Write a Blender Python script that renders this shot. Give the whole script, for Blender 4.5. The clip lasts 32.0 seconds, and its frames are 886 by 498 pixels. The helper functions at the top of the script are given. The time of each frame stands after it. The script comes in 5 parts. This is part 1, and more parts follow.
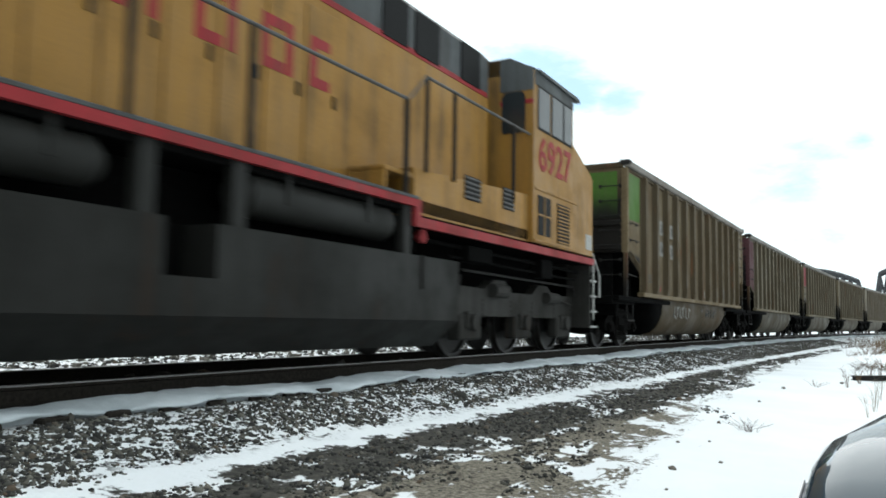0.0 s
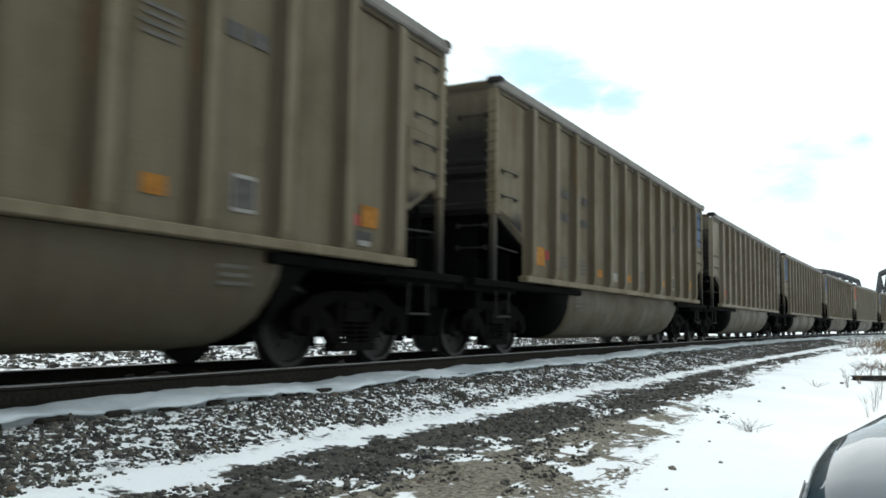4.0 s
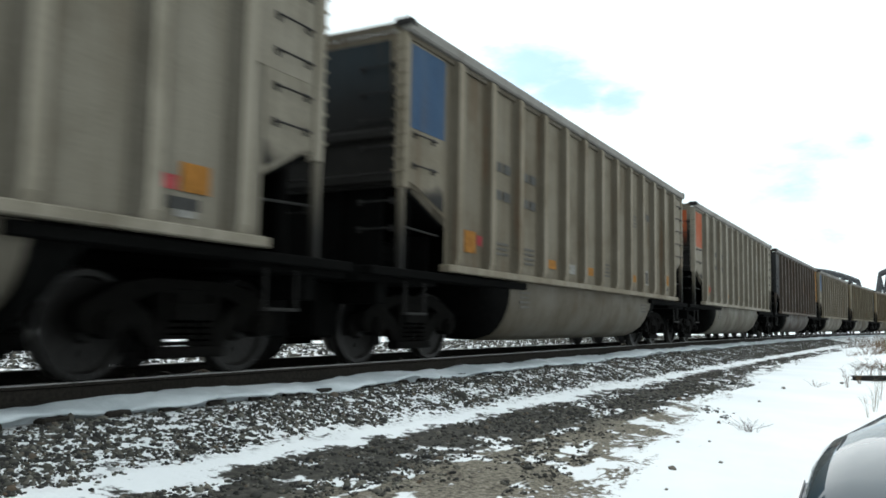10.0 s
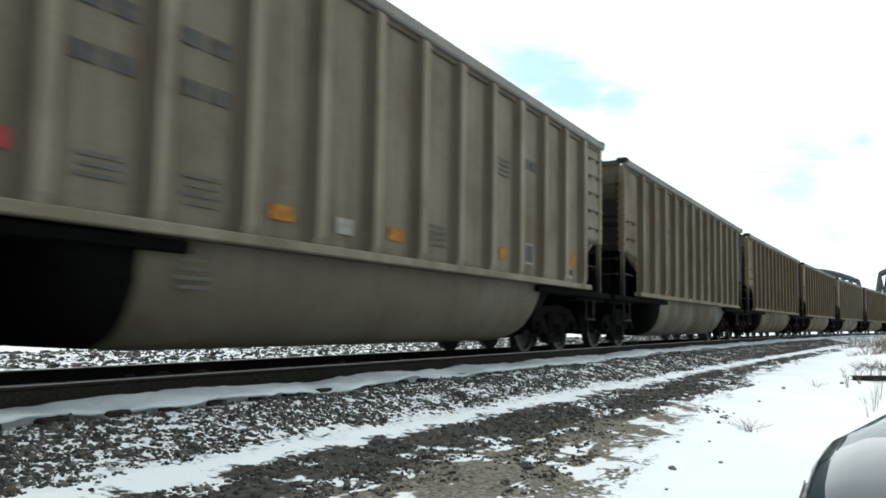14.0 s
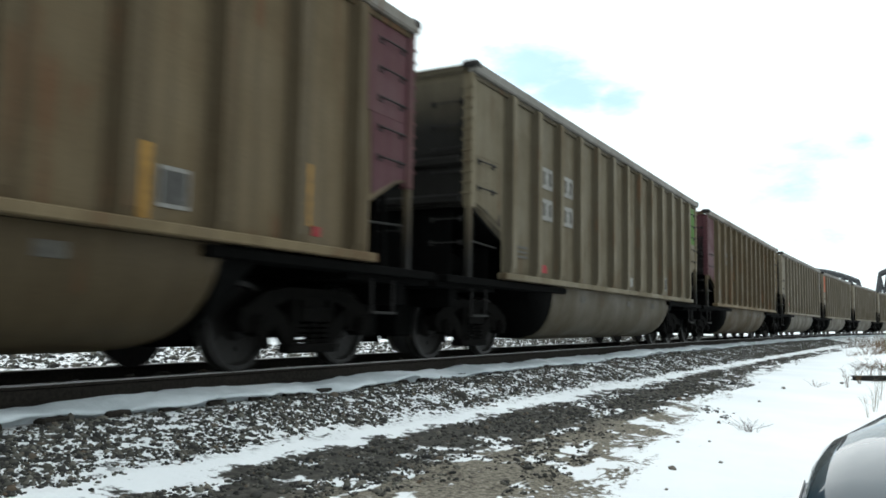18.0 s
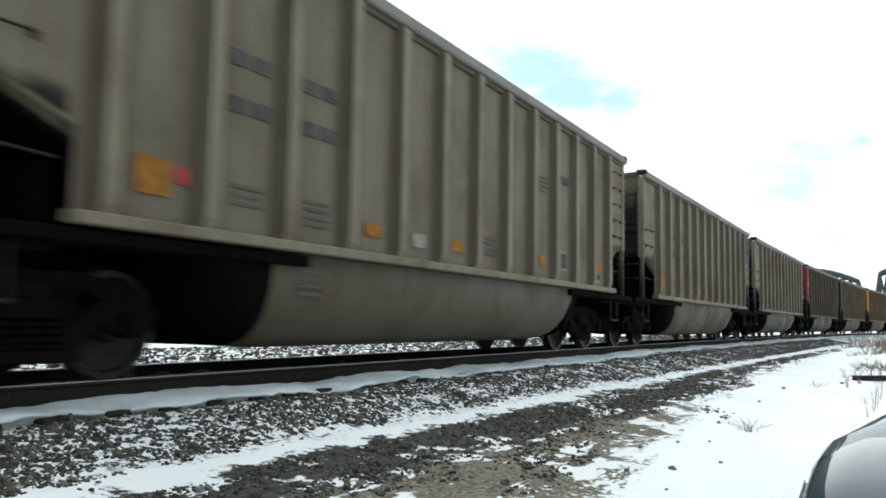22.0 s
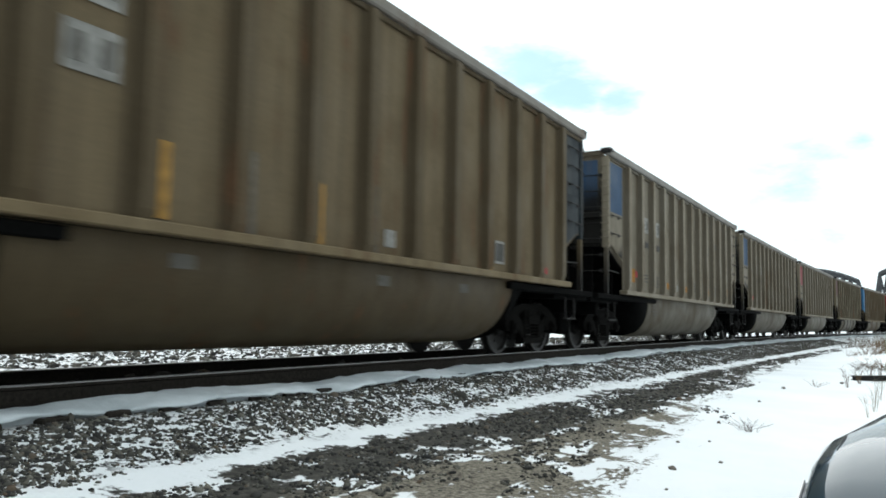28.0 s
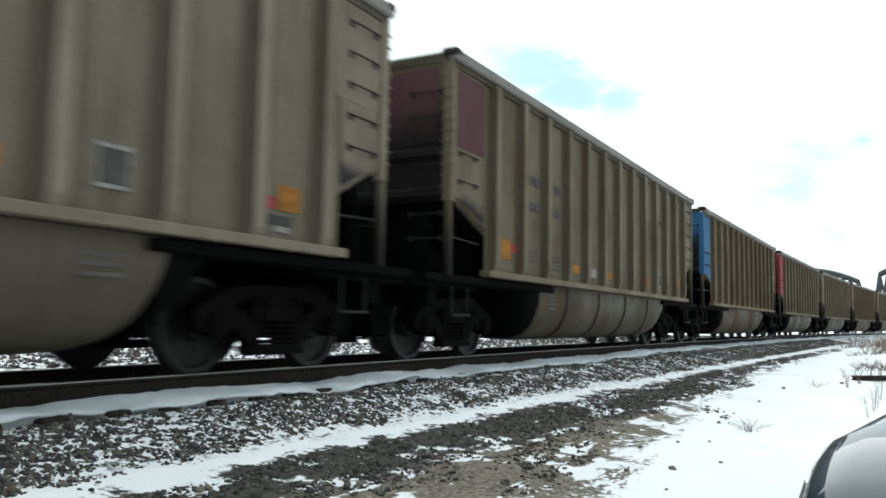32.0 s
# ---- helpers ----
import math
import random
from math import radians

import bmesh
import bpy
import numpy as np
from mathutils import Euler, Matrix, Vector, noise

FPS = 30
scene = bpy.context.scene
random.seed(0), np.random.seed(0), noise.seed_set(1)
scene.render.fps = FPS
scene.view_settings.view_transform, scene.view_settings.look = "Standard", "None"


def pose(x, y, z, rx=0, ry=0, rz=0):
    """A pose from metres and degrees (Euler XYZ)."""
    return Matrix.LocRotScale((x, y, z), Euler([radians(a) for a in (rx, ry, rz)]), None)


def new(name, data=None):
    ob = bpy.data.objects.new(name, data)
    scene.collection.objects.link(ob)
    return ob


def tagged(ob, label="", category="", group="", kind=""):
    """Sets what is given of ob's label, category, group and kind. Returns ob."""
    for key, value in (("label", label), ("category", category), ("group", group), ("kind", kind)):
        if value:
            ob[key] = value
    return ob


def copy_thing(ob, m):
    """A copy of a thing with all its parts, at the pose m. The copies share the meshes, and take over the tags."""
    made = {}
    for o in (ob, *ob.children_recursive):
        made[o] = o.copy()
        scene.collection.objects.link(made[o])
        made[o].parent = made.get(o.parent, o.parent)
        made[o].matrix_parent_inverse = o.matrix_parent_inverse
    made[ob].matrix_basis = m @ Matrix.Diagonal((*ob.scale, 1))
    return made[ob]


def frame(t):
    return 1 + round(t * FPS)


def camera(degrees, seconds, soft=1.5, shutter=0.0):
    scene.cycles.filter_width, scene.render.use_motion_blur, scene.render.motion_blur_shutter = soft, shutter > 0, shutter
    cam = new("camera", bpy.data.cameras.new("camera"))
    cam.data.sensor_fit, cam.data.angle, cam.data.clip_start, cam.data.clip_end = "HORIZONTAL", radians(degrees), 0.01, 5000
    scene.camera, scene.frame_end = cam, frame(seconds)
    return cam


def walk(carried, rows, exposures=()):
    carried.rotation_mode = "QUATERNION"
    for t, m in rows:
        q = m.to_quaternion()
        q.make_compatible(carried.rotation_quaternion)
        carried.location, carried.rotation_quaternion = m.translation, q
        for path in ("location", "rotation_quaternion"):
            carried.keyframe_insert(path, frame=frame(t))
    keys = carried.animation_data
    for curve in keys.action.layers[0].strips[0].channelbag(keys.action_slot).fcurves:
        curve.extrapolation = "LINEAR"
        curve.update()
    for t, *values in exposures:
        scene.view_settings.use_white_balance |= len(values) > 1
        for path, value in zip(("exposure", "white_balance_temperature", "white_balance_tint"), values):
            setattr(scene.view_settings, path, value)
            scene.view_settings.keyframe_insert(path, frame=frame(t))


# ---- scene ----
FOV = 57.6038
EYE = (0.0, 0.0, 0.531)
cam = camera(FOV, 32.0, soft=1.7, shutter=0.3)
STILL = pose(*EYE, 95.1225, -0.9415, -61.9745)
walk(cam, [(0.0, STILL), (32.0, STILL)])

# ---- light: a bright overcast sky with a few thin gaps, and a weak, wide sun ----
scene.view_settings.exposure = 0.0
SUN_UP, SUN_ROUND = 48.0, 50.0
world = bpy.data.worlds.new("overcast_sky")
scene.world = world
world.use_nodes = True


# thin blue gaps in the cloud: direction, angular size, depth
GAPS = (((0.8806, 0.3618, 0.3059), 0.15, 0.85), ((0.9069, 0.3210, 0.2731), 0.12, 0.8), ((0.936, 0.262, 0.268), 0.08, 0.75), ((0.980, 0.005, 0.205), 0.06, 0.55), ((0.982, 0.066, 0.177), 0.20, 0.42), ((0.994, 0.011, 0.112), 0.16, 0.42))


def sky_nodes():
    t = world.node_tree
    n, l = t.nodes, t.links
    n.clear()
    out, bg = n.new("ShaderNodeOutputWorld"), n.new("ShaderNodeBackground")
    sky = n.new("ShaderNodeTexSky")
    sky.sky_type, sky.sun_disc = "NISHITA", False
    sky.sun_elevation, sky.sun_rotation = radians(SUN_UP), radians(SUN_ROUND)
    dim = n.new("ShaderNodeVectorMath")
    dim.operation = "MULTIPLY"
    dim.inputs[1].default_value = (0.026, 0.105, 0.14)
    l.new(sky.outputs["Color"], dim.inputs[0])
    co = n.new("ShaderNodeTexCoord")
    # drifting cloud deck, seen flattened towards the horizon
    mp = n.new("ShaderNodeMapping")
    mp.inputs["Scale"].default_value = (2.0, 2.0, 6.0)
    l.new(co.outputs["Generated"], mp.inputs["Vector"])
    no = n.new("ShaderNodeTexNoise")
    no.inputs["Scale"].default_value, no.inputs["Detail"].default_value, no.inputs["Roughness"].default_value = 2.4, 7.0, 0.62
    l.new(mp.outputs["Vector"], no.inputs["Vector"])
    # thin blue gaps: direction, angular half width, strength
    total = None
    for way, width, gain in GAPS:
        w = Vector(way).normalized()
        sub = n.new("ShaderNodeVectorMath")
        sub.operation = "SUBTRACT"
        sub.inputs[1].default_value = w
        l.new(co.outputs["Generated"], sub.inputs[0])
        flat = n.new("ShaderNodeVectorMath")
        flat.operation = "MULTIPLY"
        flat.inputs[1].default_value = (1.0, 1.0, 2.0)
        l.new(sub.outputs[0], flat.inputs[0])
        ln = n.new("ShaderNodeVectorMath")
        ln.operation = "LENGTH"
        l.new(flat.outputs[0], ln.inputs[0])
        mr = n.new("ShaderNodeMapRange")
        mr.inputs["From Min"].default_value, mr.inputs["From Max"].default_value = 0.0, width
        mr.inputs["To Min"].default_value, mr.inputs["To Max"].default_value = gain, 0.0
        l.new(ln.outputs["Value"], mr.inputs["Value"])
        if total is None:
            total = mr.outputs[0]
        else:
            ad = n.new("ShaderNodeMath")
            ad.operation = "MAXIMUM"
            l.new(total, ad.inputs[0]), l.new(mr.outputs[0], ad.inputs[1])
            total = ad.outputs[0]
    mix = n.new("ShaderNodeMath")
    mix.operation = "MULTIPLY_ADD"
    l.new(no.outputs["Fac"], mix.inputs[0])
    mix.inputs[1].default_value = 1.1
    l.new(total, mix.inputs[2])
    gap = n.new("ShaderNodeMapRange")
    gap.interpolation_type = "SMOOTHSTEP"
    gap.inputs["From Min"].default_value, gap.inputs["From Max"].default_value = 0.92, 1.22
    gap.inputs["To Min"].default_value, gap.inputs["To Max"].default_value = 0.0, 0.46
    l.new(mix.outputs[0], gap.inputs["Value"])
    tone = n.new("ShaderNodeValToRGB")
    tone.color_ramp.elements[0].position, tone.color_ramp.elements[0].color = 0.35, (1.18, 1.33, 1.37, 1)
    tone.color_ramp.elements[1].position, tone.color_ramp.elements[1].color = 0.75, (1.02, 1.16, 1.20, 1)
    l.new(no.outputs["Fac"], tone.inputs["Fac"])
    both = n.new("ShaderNodeMix")
    both.data_type = "RGBA"
    l.new(gap.outputs[0], both.inputs["Factor"])
    l.new(tone.outputs["Color"], both.inputs["A"])
    l.new(dim.outputs[0], both.inputs["B"])
    l.new(both.outputs["Result"], bg.inputs["Color"])
    bg.inputs["Strength"].default_value = 1.0
    l.new(bg.outputs[0], out.inputs["Surface"])


sky_nodes()
sun = new("sun", bpy.data.lights.new("sun", "SUN"))
sun.data.energy, sun.data.angle, sun.data.color = 1.4, radians(75), (1.0, 0.99, 0.96)
sun.rotation_euler = (radians(90 - SUN_UP), 0, radians(180 - SUN_ROUND))

# ---- the track's line ----
MIDDLE = 6.4725
BEND, EASE = -0.001031, -0.00000892
GAUGE = 1.51
_g = np.linspace(-620.0, 900.0, 15201)
_k = BEND + EASE * np.clip(_g, -40.0, 115.0)
_h = np.concatenate([[0], np.cumsum((_k[1:] + _k[:-1]) * 0.05)])
_h -= np.interp(0.0, _g, _h)
_x = np.concatenate([[0], np.cumsum((np.cos(_h[1:]) + np.cos(_h[:-1])) * 0.05)])
_y = np.concatenate([[0], np.cumsum((np.sin(_h[1:]) + np.sin(_h[:-1])) * 0.05)])
_x -= np.interp(0.0, _g, _x)
_y += MIDDLE - np.interp(0.0, _g, _y)


def on_track(s, e=0.0):
    """x, y and heading at s metres along the line, e metres beyond its middle."""
    h = np.interp(s, _g, _h)
    return np.interp(s, _g, _x) - e * np.sin(h), np.interp(s, _g, _y) + e * np.cos(h), h


def track_coords(x, y):
    """s and e of places near the line."""
    s = np.array(x, float)
    for _ in range(6):
        px, py, h = on_track(s)
        s = np.clip(s + (x - px) * np.cos(h) + (y - py) * np.sin(h), -600, 880)
    px, py, h = on_track(s)
    return s, -(x - px) * np.sin(h) + (y - py) * np.cos(h)


def value_noise(x, y, seed=0):
    """Smooth noise of 0 to 1 on a unit lattice."""
    xi, yi = np.floor(x), np.floor(y)
    fx, fy = x - xi, y - yi
    fx, fy = fx * fx * (3 - 2 * fx), fy * fy * (3 - 2 * fy)

    def at(a, b):
        v = np.sin(a * 127.1 + b * 311.7 + seed * 74.7) * 43758.5453
        return v - np.floor(v)
    return (at(xi, yi) * (1 - fx) + at(xi + 1, yi) * fx) * (1 - fy) + (at(xi, yi + 1) * (1 - fx) + at(xi + 1, yi + 1) * fx) * fy


def fractal(x, y, seed=0, n=4):
    v, a, total = 0.0, 1.0, 0.0
    for i in range(n):
        v = v + a * value_noise(x * 2 ** i, y * 2 ** i, seed + i * 7)
        total, a = total + a, a * 0.5
    return v / total


PROFILE_E = [-600, -60, -20, -9, -6.5, -4.5, -3.3, -2.75, -2.4, -1.75, -1.5, -0.9, 0.9, 1.5, 2.5, 8.5, 10.0, 14, 22, 60, 700]
PROFILE_Z = [-0.9, -0.85, -0.85, -0.8, -0.74, -0.62, -0.52, -0.47, -0.42, -0.27, -0.235, -0.2, -0.2, -0.19, -0.2, -0.22, -0.45, -0.3, 0.3, 0.7, 0.6]


def ground_height(x, y):
    s, e = track_coords(x, y)
    z = np.interp(e, PROFILE_E, PROFILE_Z)
    off = np.clip((-e - 2.6) / 1.5, 0, 1) + np.clip((e - 8.5) / 3, 0, 1)
    z = z + off * (fractal(x * 0.7, y * 0.7, 3) - 0.5) * 0.09 + (fractal(x * 3.1, y * 3.1, 9) - 0.5) * 0.035
    # the snowy bank under the brush beside the bend
    bank = np.exp(-((s - 46) / 20) ** 2) * np.clip((-e - 3.6) / 2.5, 0, 1) * np.clip((e + 22) / 8, 0, 1)
    return z + 0.42 * bank, s, e


# ---- materials ----
def shader(name, build, rough=0.8, metal=0.0, gloss=0.5):
    m = bpy.data.materials.new(name)
    m.use_nodes = True
    t = m.node_tree
    b = t.nodes["Principled BSDF"]
    b.inputs["Roughness"].default_value, b.inputs["Metallic"].default_value = rough, metal
    b.inputs["Specular IOR Level"].default_value = gloss
    build(t, b)
    return m


def link_noise(t, scale, detail=4.0, rough=0.55, stretch=(1, 1, 1), coords="Object", random_shift=True):
    n, l = t.nodes, t.links
    co, mp, no = n.new("ShaderNodeTexCoord"), n.new("ShaderNodeMapping"), n.new("ShaderNodeTexNoise")
    mp.inputs["Scale"].default_value = stretch
    l.new(co.outputs[coords], mp.inputs["Vector"])
    if random_shift:
        info, mul = n.new("ShaderNodeObjectInfo"), n.new("ShaderNodeMath")
        mul.operation = "MULTIPLY"
        mul.inputs[1].default_value = 60.0
        l.new(info.outputs["Random"], mul.inputs[0])
        l.new(mul.outputs[0], mp.inputs["Location"])
    no.inputs["Scale"].default_value, no.inputs["Detail"].default_value, no.inputs["Roughness"].default_value = scale, detail, rough
    l.new(mp.outputs["Vector"], no.inputs["Vector"])
    return no.outputs["Fac"]


def ramp(t, fac, stops):
    r = t.nodes.new("ShaderNodeValToRGB")
    els = r.color_ramp.elements
    while len(els) < len(stops):
        els.new(0.5)
    for el, (p, c) in zip(els, stops):
        el.position, el.color = p, (*c, 1)
    t.links.new(fac, r.inputs["Fac"])
    return r.outputs["Color"]


def blend(t, fac, a, b, mode="MIX"):
    m = t.nodes.new("ShaderNodeMix")
    m.data_type, m.blend_type = "RGBA", mode
    for key, v in (("Factor", fac), ("A", a), ("B", b)):
        if isinstance(v, (float, int)):
            m.inputs[key].default_value = v
        elif isinstance(v, tuple):
            m.inputs[key].default_value = (*v, 1)
        else:
            t.links.new(v, m.inputs[key])
    return m.outputs["Result"]


def calc(t, op, a, b=None, c=None):
    m = t.nodes.new("ShaderNodeMath")
    m.operation = op
    for i, v in enumerate((a, b, c)):
        if v is None:
            continue
        if isinstance(v, (float, int)):
            m.inputs[i].default_value = v
        else:
            t.links.new(v, m.inputs[i])
    return m.outputs[0]


def fade(t, v, lo, hi, to0=0.0, to1=1.0):
    m = t.nodes.new("ShaderNodeMapRange")
    m.interpolation_type = "SMOOTHSTEP"
    for key, x in (("From Min", lo), ("From Max", hi), ("To Min", to0), ("To Max", to1)):
        m.inputs[key].default_value = x
    t.links.new(v, m.inputs["Value"])
    return m.outputs[0]


def relief(t, b, height, strength=0.3, distance=0.02):
    bump = t.nodes.new("ShaderNodeBump")
    bump.inputs["Strength"].default_value, bump.inputs["Distance"].default_value = strength, distance
    t.links.new(height, bump.inputs["Height"])
    t.links.new(bump.outputs["Normal"], b.inputs["Normal"])


def weathered(name, base, dust, rust=(0.10, 0.05, 0.025), dirt=0.5, rusty=0.25, rough=0.65, metal=0.0, soot=None, rib_stain=None, gloss=0.14):
    """Paint or bare sheet with streaks that run down, blotches of dust, and a little rust. Between two given heights,
    coal dust and painted-in shade blacken it.
    """
    def build(t, b):
        streak = link_noise(t, 1.0, 5, 0.6, (7.0, 7.0, 0.35))
        blotch = link_noise(t, 0.9, 5, 0.6)
        grain = link_noise(t, 38, 3, 0.6)
        col = blend(t, fade(t, streak, 0.36, 0.72, 0.0, dirt), base, dust)
        col = blend(t, fade(t, blotch, 0.45, 0.75, 0.0, dirt * 0.8), col, tuple(c * 0.72 for c in dust))
        spots = calc(t, "MULTIPLY", fade(t, streak, 0.52, 0.66), fade(t, blotch, 0.48, 0.62, 0.0, rusty * 2.5))
        col = blend(t, spots, col, rust)
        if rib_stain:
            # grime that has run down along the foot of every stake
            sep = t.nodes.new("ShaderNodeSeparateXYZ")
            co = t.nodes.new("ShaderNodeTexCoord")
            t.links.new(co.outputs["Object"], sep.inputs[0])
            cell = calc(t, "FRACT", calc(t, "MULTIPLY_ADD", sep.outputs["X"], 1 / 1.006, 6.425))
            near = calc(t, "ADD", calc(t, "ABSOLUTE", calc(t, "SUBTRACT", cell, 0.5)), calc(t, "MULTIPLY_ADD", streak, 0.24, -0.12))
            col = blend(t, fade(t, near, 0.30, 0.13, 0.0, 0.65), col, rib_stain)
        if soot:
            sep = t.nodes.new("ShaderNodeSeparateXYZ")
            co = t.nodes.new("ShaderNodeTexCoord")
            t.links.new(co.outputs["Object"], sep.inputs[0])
            # coal dust and deep shade painted together, blacker downward with a ragged edge
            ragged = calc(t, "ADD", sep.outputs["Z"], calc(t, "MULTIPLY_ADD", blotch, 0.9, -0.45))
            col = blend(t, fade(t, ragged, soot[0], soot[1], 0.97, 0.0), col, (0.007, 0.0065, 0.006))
        col = blend(t, 0.35, col, ramp(t, grain, [(0.3, (0.55, 0.55, 0.55)), (0.7, (1.25, 1.25, 1.25))]), "MULTIPLY")
        t.links.new(col, b.inputs["Base Color"])
        t.links.new(fade(t, blotch, 0.3, 0.7, rough - 0.12, min(1, rough + 0.2)), b.inputs["Roughness"])
        relief(t, b, blotch, 0.35, 0.03)
    return shader(name, build, rough, metal, gloss)


def plain_grainy(name, base, scale=25.0, spread=0.3, rough=0.8, metal=0.0, bump=0.2, gloss=0.1):
    def build(t, b):
        fine, wide = link_noise(t, scale, 4), link_noise(t, scale * 0.08, 4)
        lo, hi = tuple(c * (1 - spread) for c in base), tuple(min(1, c * (1 + spread)) for c in base)
        col = ramp(t, fine, [(0.3, lo), (0.7, hi)])
        col = blend(t, 0.6, col, ramp(t, wide, [(0.3, (0.7, 0.7, 0.7)), (0.7, (1.2, 1.2, 1.2))]), "MULTIPLY")
        t.links.new(col, b.inputs["Base Color"])
        relief(t, b, fine, bump, 0.01)
    return shader(name, build, rough, metal, gloss)


DUST = (0.115, 0.095, 0.07)
TONES = {
    "grey": ((0.136, 0.117, 0.087), (0.084, 0.067, 0.043), 0.10), "pale": ((0.170, 0.152, 0.120), (0.100, 0.086, 0.062), 0.05),
    "tan": ((0.106, 0.088, 0.057), (0.062, 0.049, 0.029), 0.18), "brown": ((0.112, 0.084, 0.047), (0.064, 0.046, 0.025), 0.34),
    "dark": ((0.070, 0.054, 0.042), (0.040, 0.030, 0.022), 0.28),
}
# stake tones against the sheet: wear and grime, plus painted-in light and shade
STAKE_TONES = {"grey": (1.38, 0.62), "pale": (1.32, 0.66), "tan": (1.2, 0.60), "brown": (0.64, 0.52), "dark": (0.95, 0.55)}
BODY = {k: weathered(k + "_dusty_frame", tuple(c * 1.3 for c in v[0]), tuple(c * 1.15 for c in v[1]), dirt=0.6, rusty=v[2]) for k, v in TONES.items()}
RIB_FACE = {k: weathered(k + "_worn_lit_stake", tuple(c * STAKE_TONES[k][0] for c in v[0]), tuple(c * 1.2 for c in v[1]), dirt=0.6, rusty=v[2]) for k, v in TONES.items()}
RIB_FLANK = {k: weathered(k + "_grimy_shaded_stake", tuple(c * STAKE_TONES[k][1] for c in v[0]), tuple(c * 0.8 for c in v[1]), dirt=0.6, rusty=v[2] * 1.3) for k, v in TONES.items()}
FOOT = {k: weathered(k + "_sooty_shaded_foot", tuple(c * 1.1 for c in v[0]), v[1], dirt=0.6, rusty=v[2] * 2, soot=(1.25, 2.5)) for k, v in TONES.items()}
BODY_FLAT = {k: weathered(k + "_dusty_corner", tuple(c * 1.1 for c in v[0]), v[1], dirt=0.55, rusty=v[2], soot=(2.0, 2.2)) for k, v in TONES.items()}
# how far the tub's shade darkens its colour, and its gloss
TUB_SHADE_GLOSS = {"grey": (0.64, 0.10), "pale": (0.62, 0.10), "tan": (0.60, 0.10), "brown": (0.54, 0.08), "dark": (0.6, 0.10)}
TUB = {k: weathered(k + "_dusty_shaded_tub", tuple(c * TUB_SHADE_GLOSS[k][0] for c in v[0]), tuple(c * TUB_SHADE_GLOSS[k][0] for c in v[1]), dirt=0.5, rusty=v[2], rough=0.55, gloss=TUB_SHADE_GLOSS[k][1]) for k, v in TONES.items()}
# top chord: skylight on the rim put into a lighter colour
CHORD = {k: weathered(k + "_skylit_chord", tuple(0.5 * c + 0.11 for c in v[0]), tuple(0.5 * c + 0.07 for c in v[0]), dirt=0.5, rusty=v[2]) for k, v in TONES.items()}
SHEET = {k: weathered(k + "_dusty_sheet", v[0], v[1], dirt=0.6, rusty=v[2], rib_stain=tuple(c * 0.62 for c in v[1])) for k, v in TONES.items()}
PANEL_COLOURS = {
    "green": (0.05, 0.12, 0.018), "maroon": (0.062, 0.022, 0.027), "red": (0.17, 0.018, 0.028), "blue": (0.024, 0.055, 0.105),
    "navy": (0.009, 0.015, 0.019), "orange": (0.27, 0.06, 0.02), "yellow": (0.27, 0.125, 0.02), "black": (0.014, 0.015, 0.017), "sky": (0.02, 0.10, 0.2),
    "grey": (0.125, 0.12, 0.104), "tan": (0.095, 0.083, 0.06), "brown": (0.06, 0.046, 0.032),
}
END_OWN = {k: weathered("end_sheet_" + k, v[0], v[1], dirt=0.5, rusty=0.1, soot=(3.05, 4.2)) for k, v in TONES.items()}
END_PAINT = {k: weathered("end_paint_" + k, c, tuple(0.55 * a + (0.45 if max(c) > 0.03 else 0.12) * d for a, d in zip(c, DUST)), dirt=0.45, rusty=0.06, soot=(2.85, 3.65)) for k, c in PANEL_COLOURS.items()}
CORNER_PAINT = {k: weathered("corner_paint_" + k, c, tuple(0.6 * a + 0.4 * d for a, d in zip(c, DUST)), dirt=0.4, rusty=0.05) for k, c in PANEL_COLOURS.items()}
# near-black: the shade beneath the vehicles is put into these two steels
M_UNDER = plain_grainy("grimy_shade_black_steel", (0.0034, 0.0034, 0.0032), 14, 0.35, 0.85, gloss=0.02)
M_TRUCK = plain_grainy("shaded_brake_dust_steel", (0.0046, 0.0043, 0.0038), 16, 0.4, 0.85, gloss=0.03)
M_WHEEL = plain_grainy("worn_wheel_steel", (0.013, 0.012, 0.011), 20, 0.3, 0.5, 0.1)
M_TREAD = plain_grainy("bright_wheel_tread", (0.3, 0.3, 0.29), 30, 0.15, 0.28, 1.0, 0.05)
M_RIMFACE = plain_grainy("rubbed_wheel_rim", (0.024, 0.023, 0.022), 24, 0.3, 0.38, 0.6, 0.05)
M_IRON = plain_grainy("dull_iron", (0.016, 0.015, 0.014), 30, 0.3, 0.6)
M_ORANGE = plain_grainy("faded_orange_paint", (0.24, 0.105, 0.022), 12, 0.35)
M_YELLOW = plain_grainy("reflective_yellow_strip", (0.26, 0.14, 0.03), 12, 0.3, 0.5)
M_WHITE = plain_grainy("dirty_white_stencil", (0.20, 0.195, 0.18), 15, 0.3)
M_DARKMARK = plain_grainy("dark_stencil", (0.045, 0.044, 0.042), 15, 0.3)
M_PALEMARK = plain_grainy("faded_stencil", (0.085, 0.08, 0.07), 15, 0.25)
M_FAINT = plain_grainy("worn_dark_stencil", (0.062, 0.06, 0.056), 15, 0.3)
M_RED = plain_grainy("red_tag", (0.26, 0.04, 0.045), 15, 0.25)
M_RAILTOP = plain_grainy("polished_rail", (0.20, 0.195, 0.19), 40, 0.15, 0.4, 0.8, 0.05)
M_RAIL = plain_grainy("rusty_rail", (0.022, 0.019, 0.016), 30, 0.35, 0.9)
M_TIE = plain_grainy("creosoted_timber", (0.022, 0.019, 0.016), 20, 0.4, 0.95)
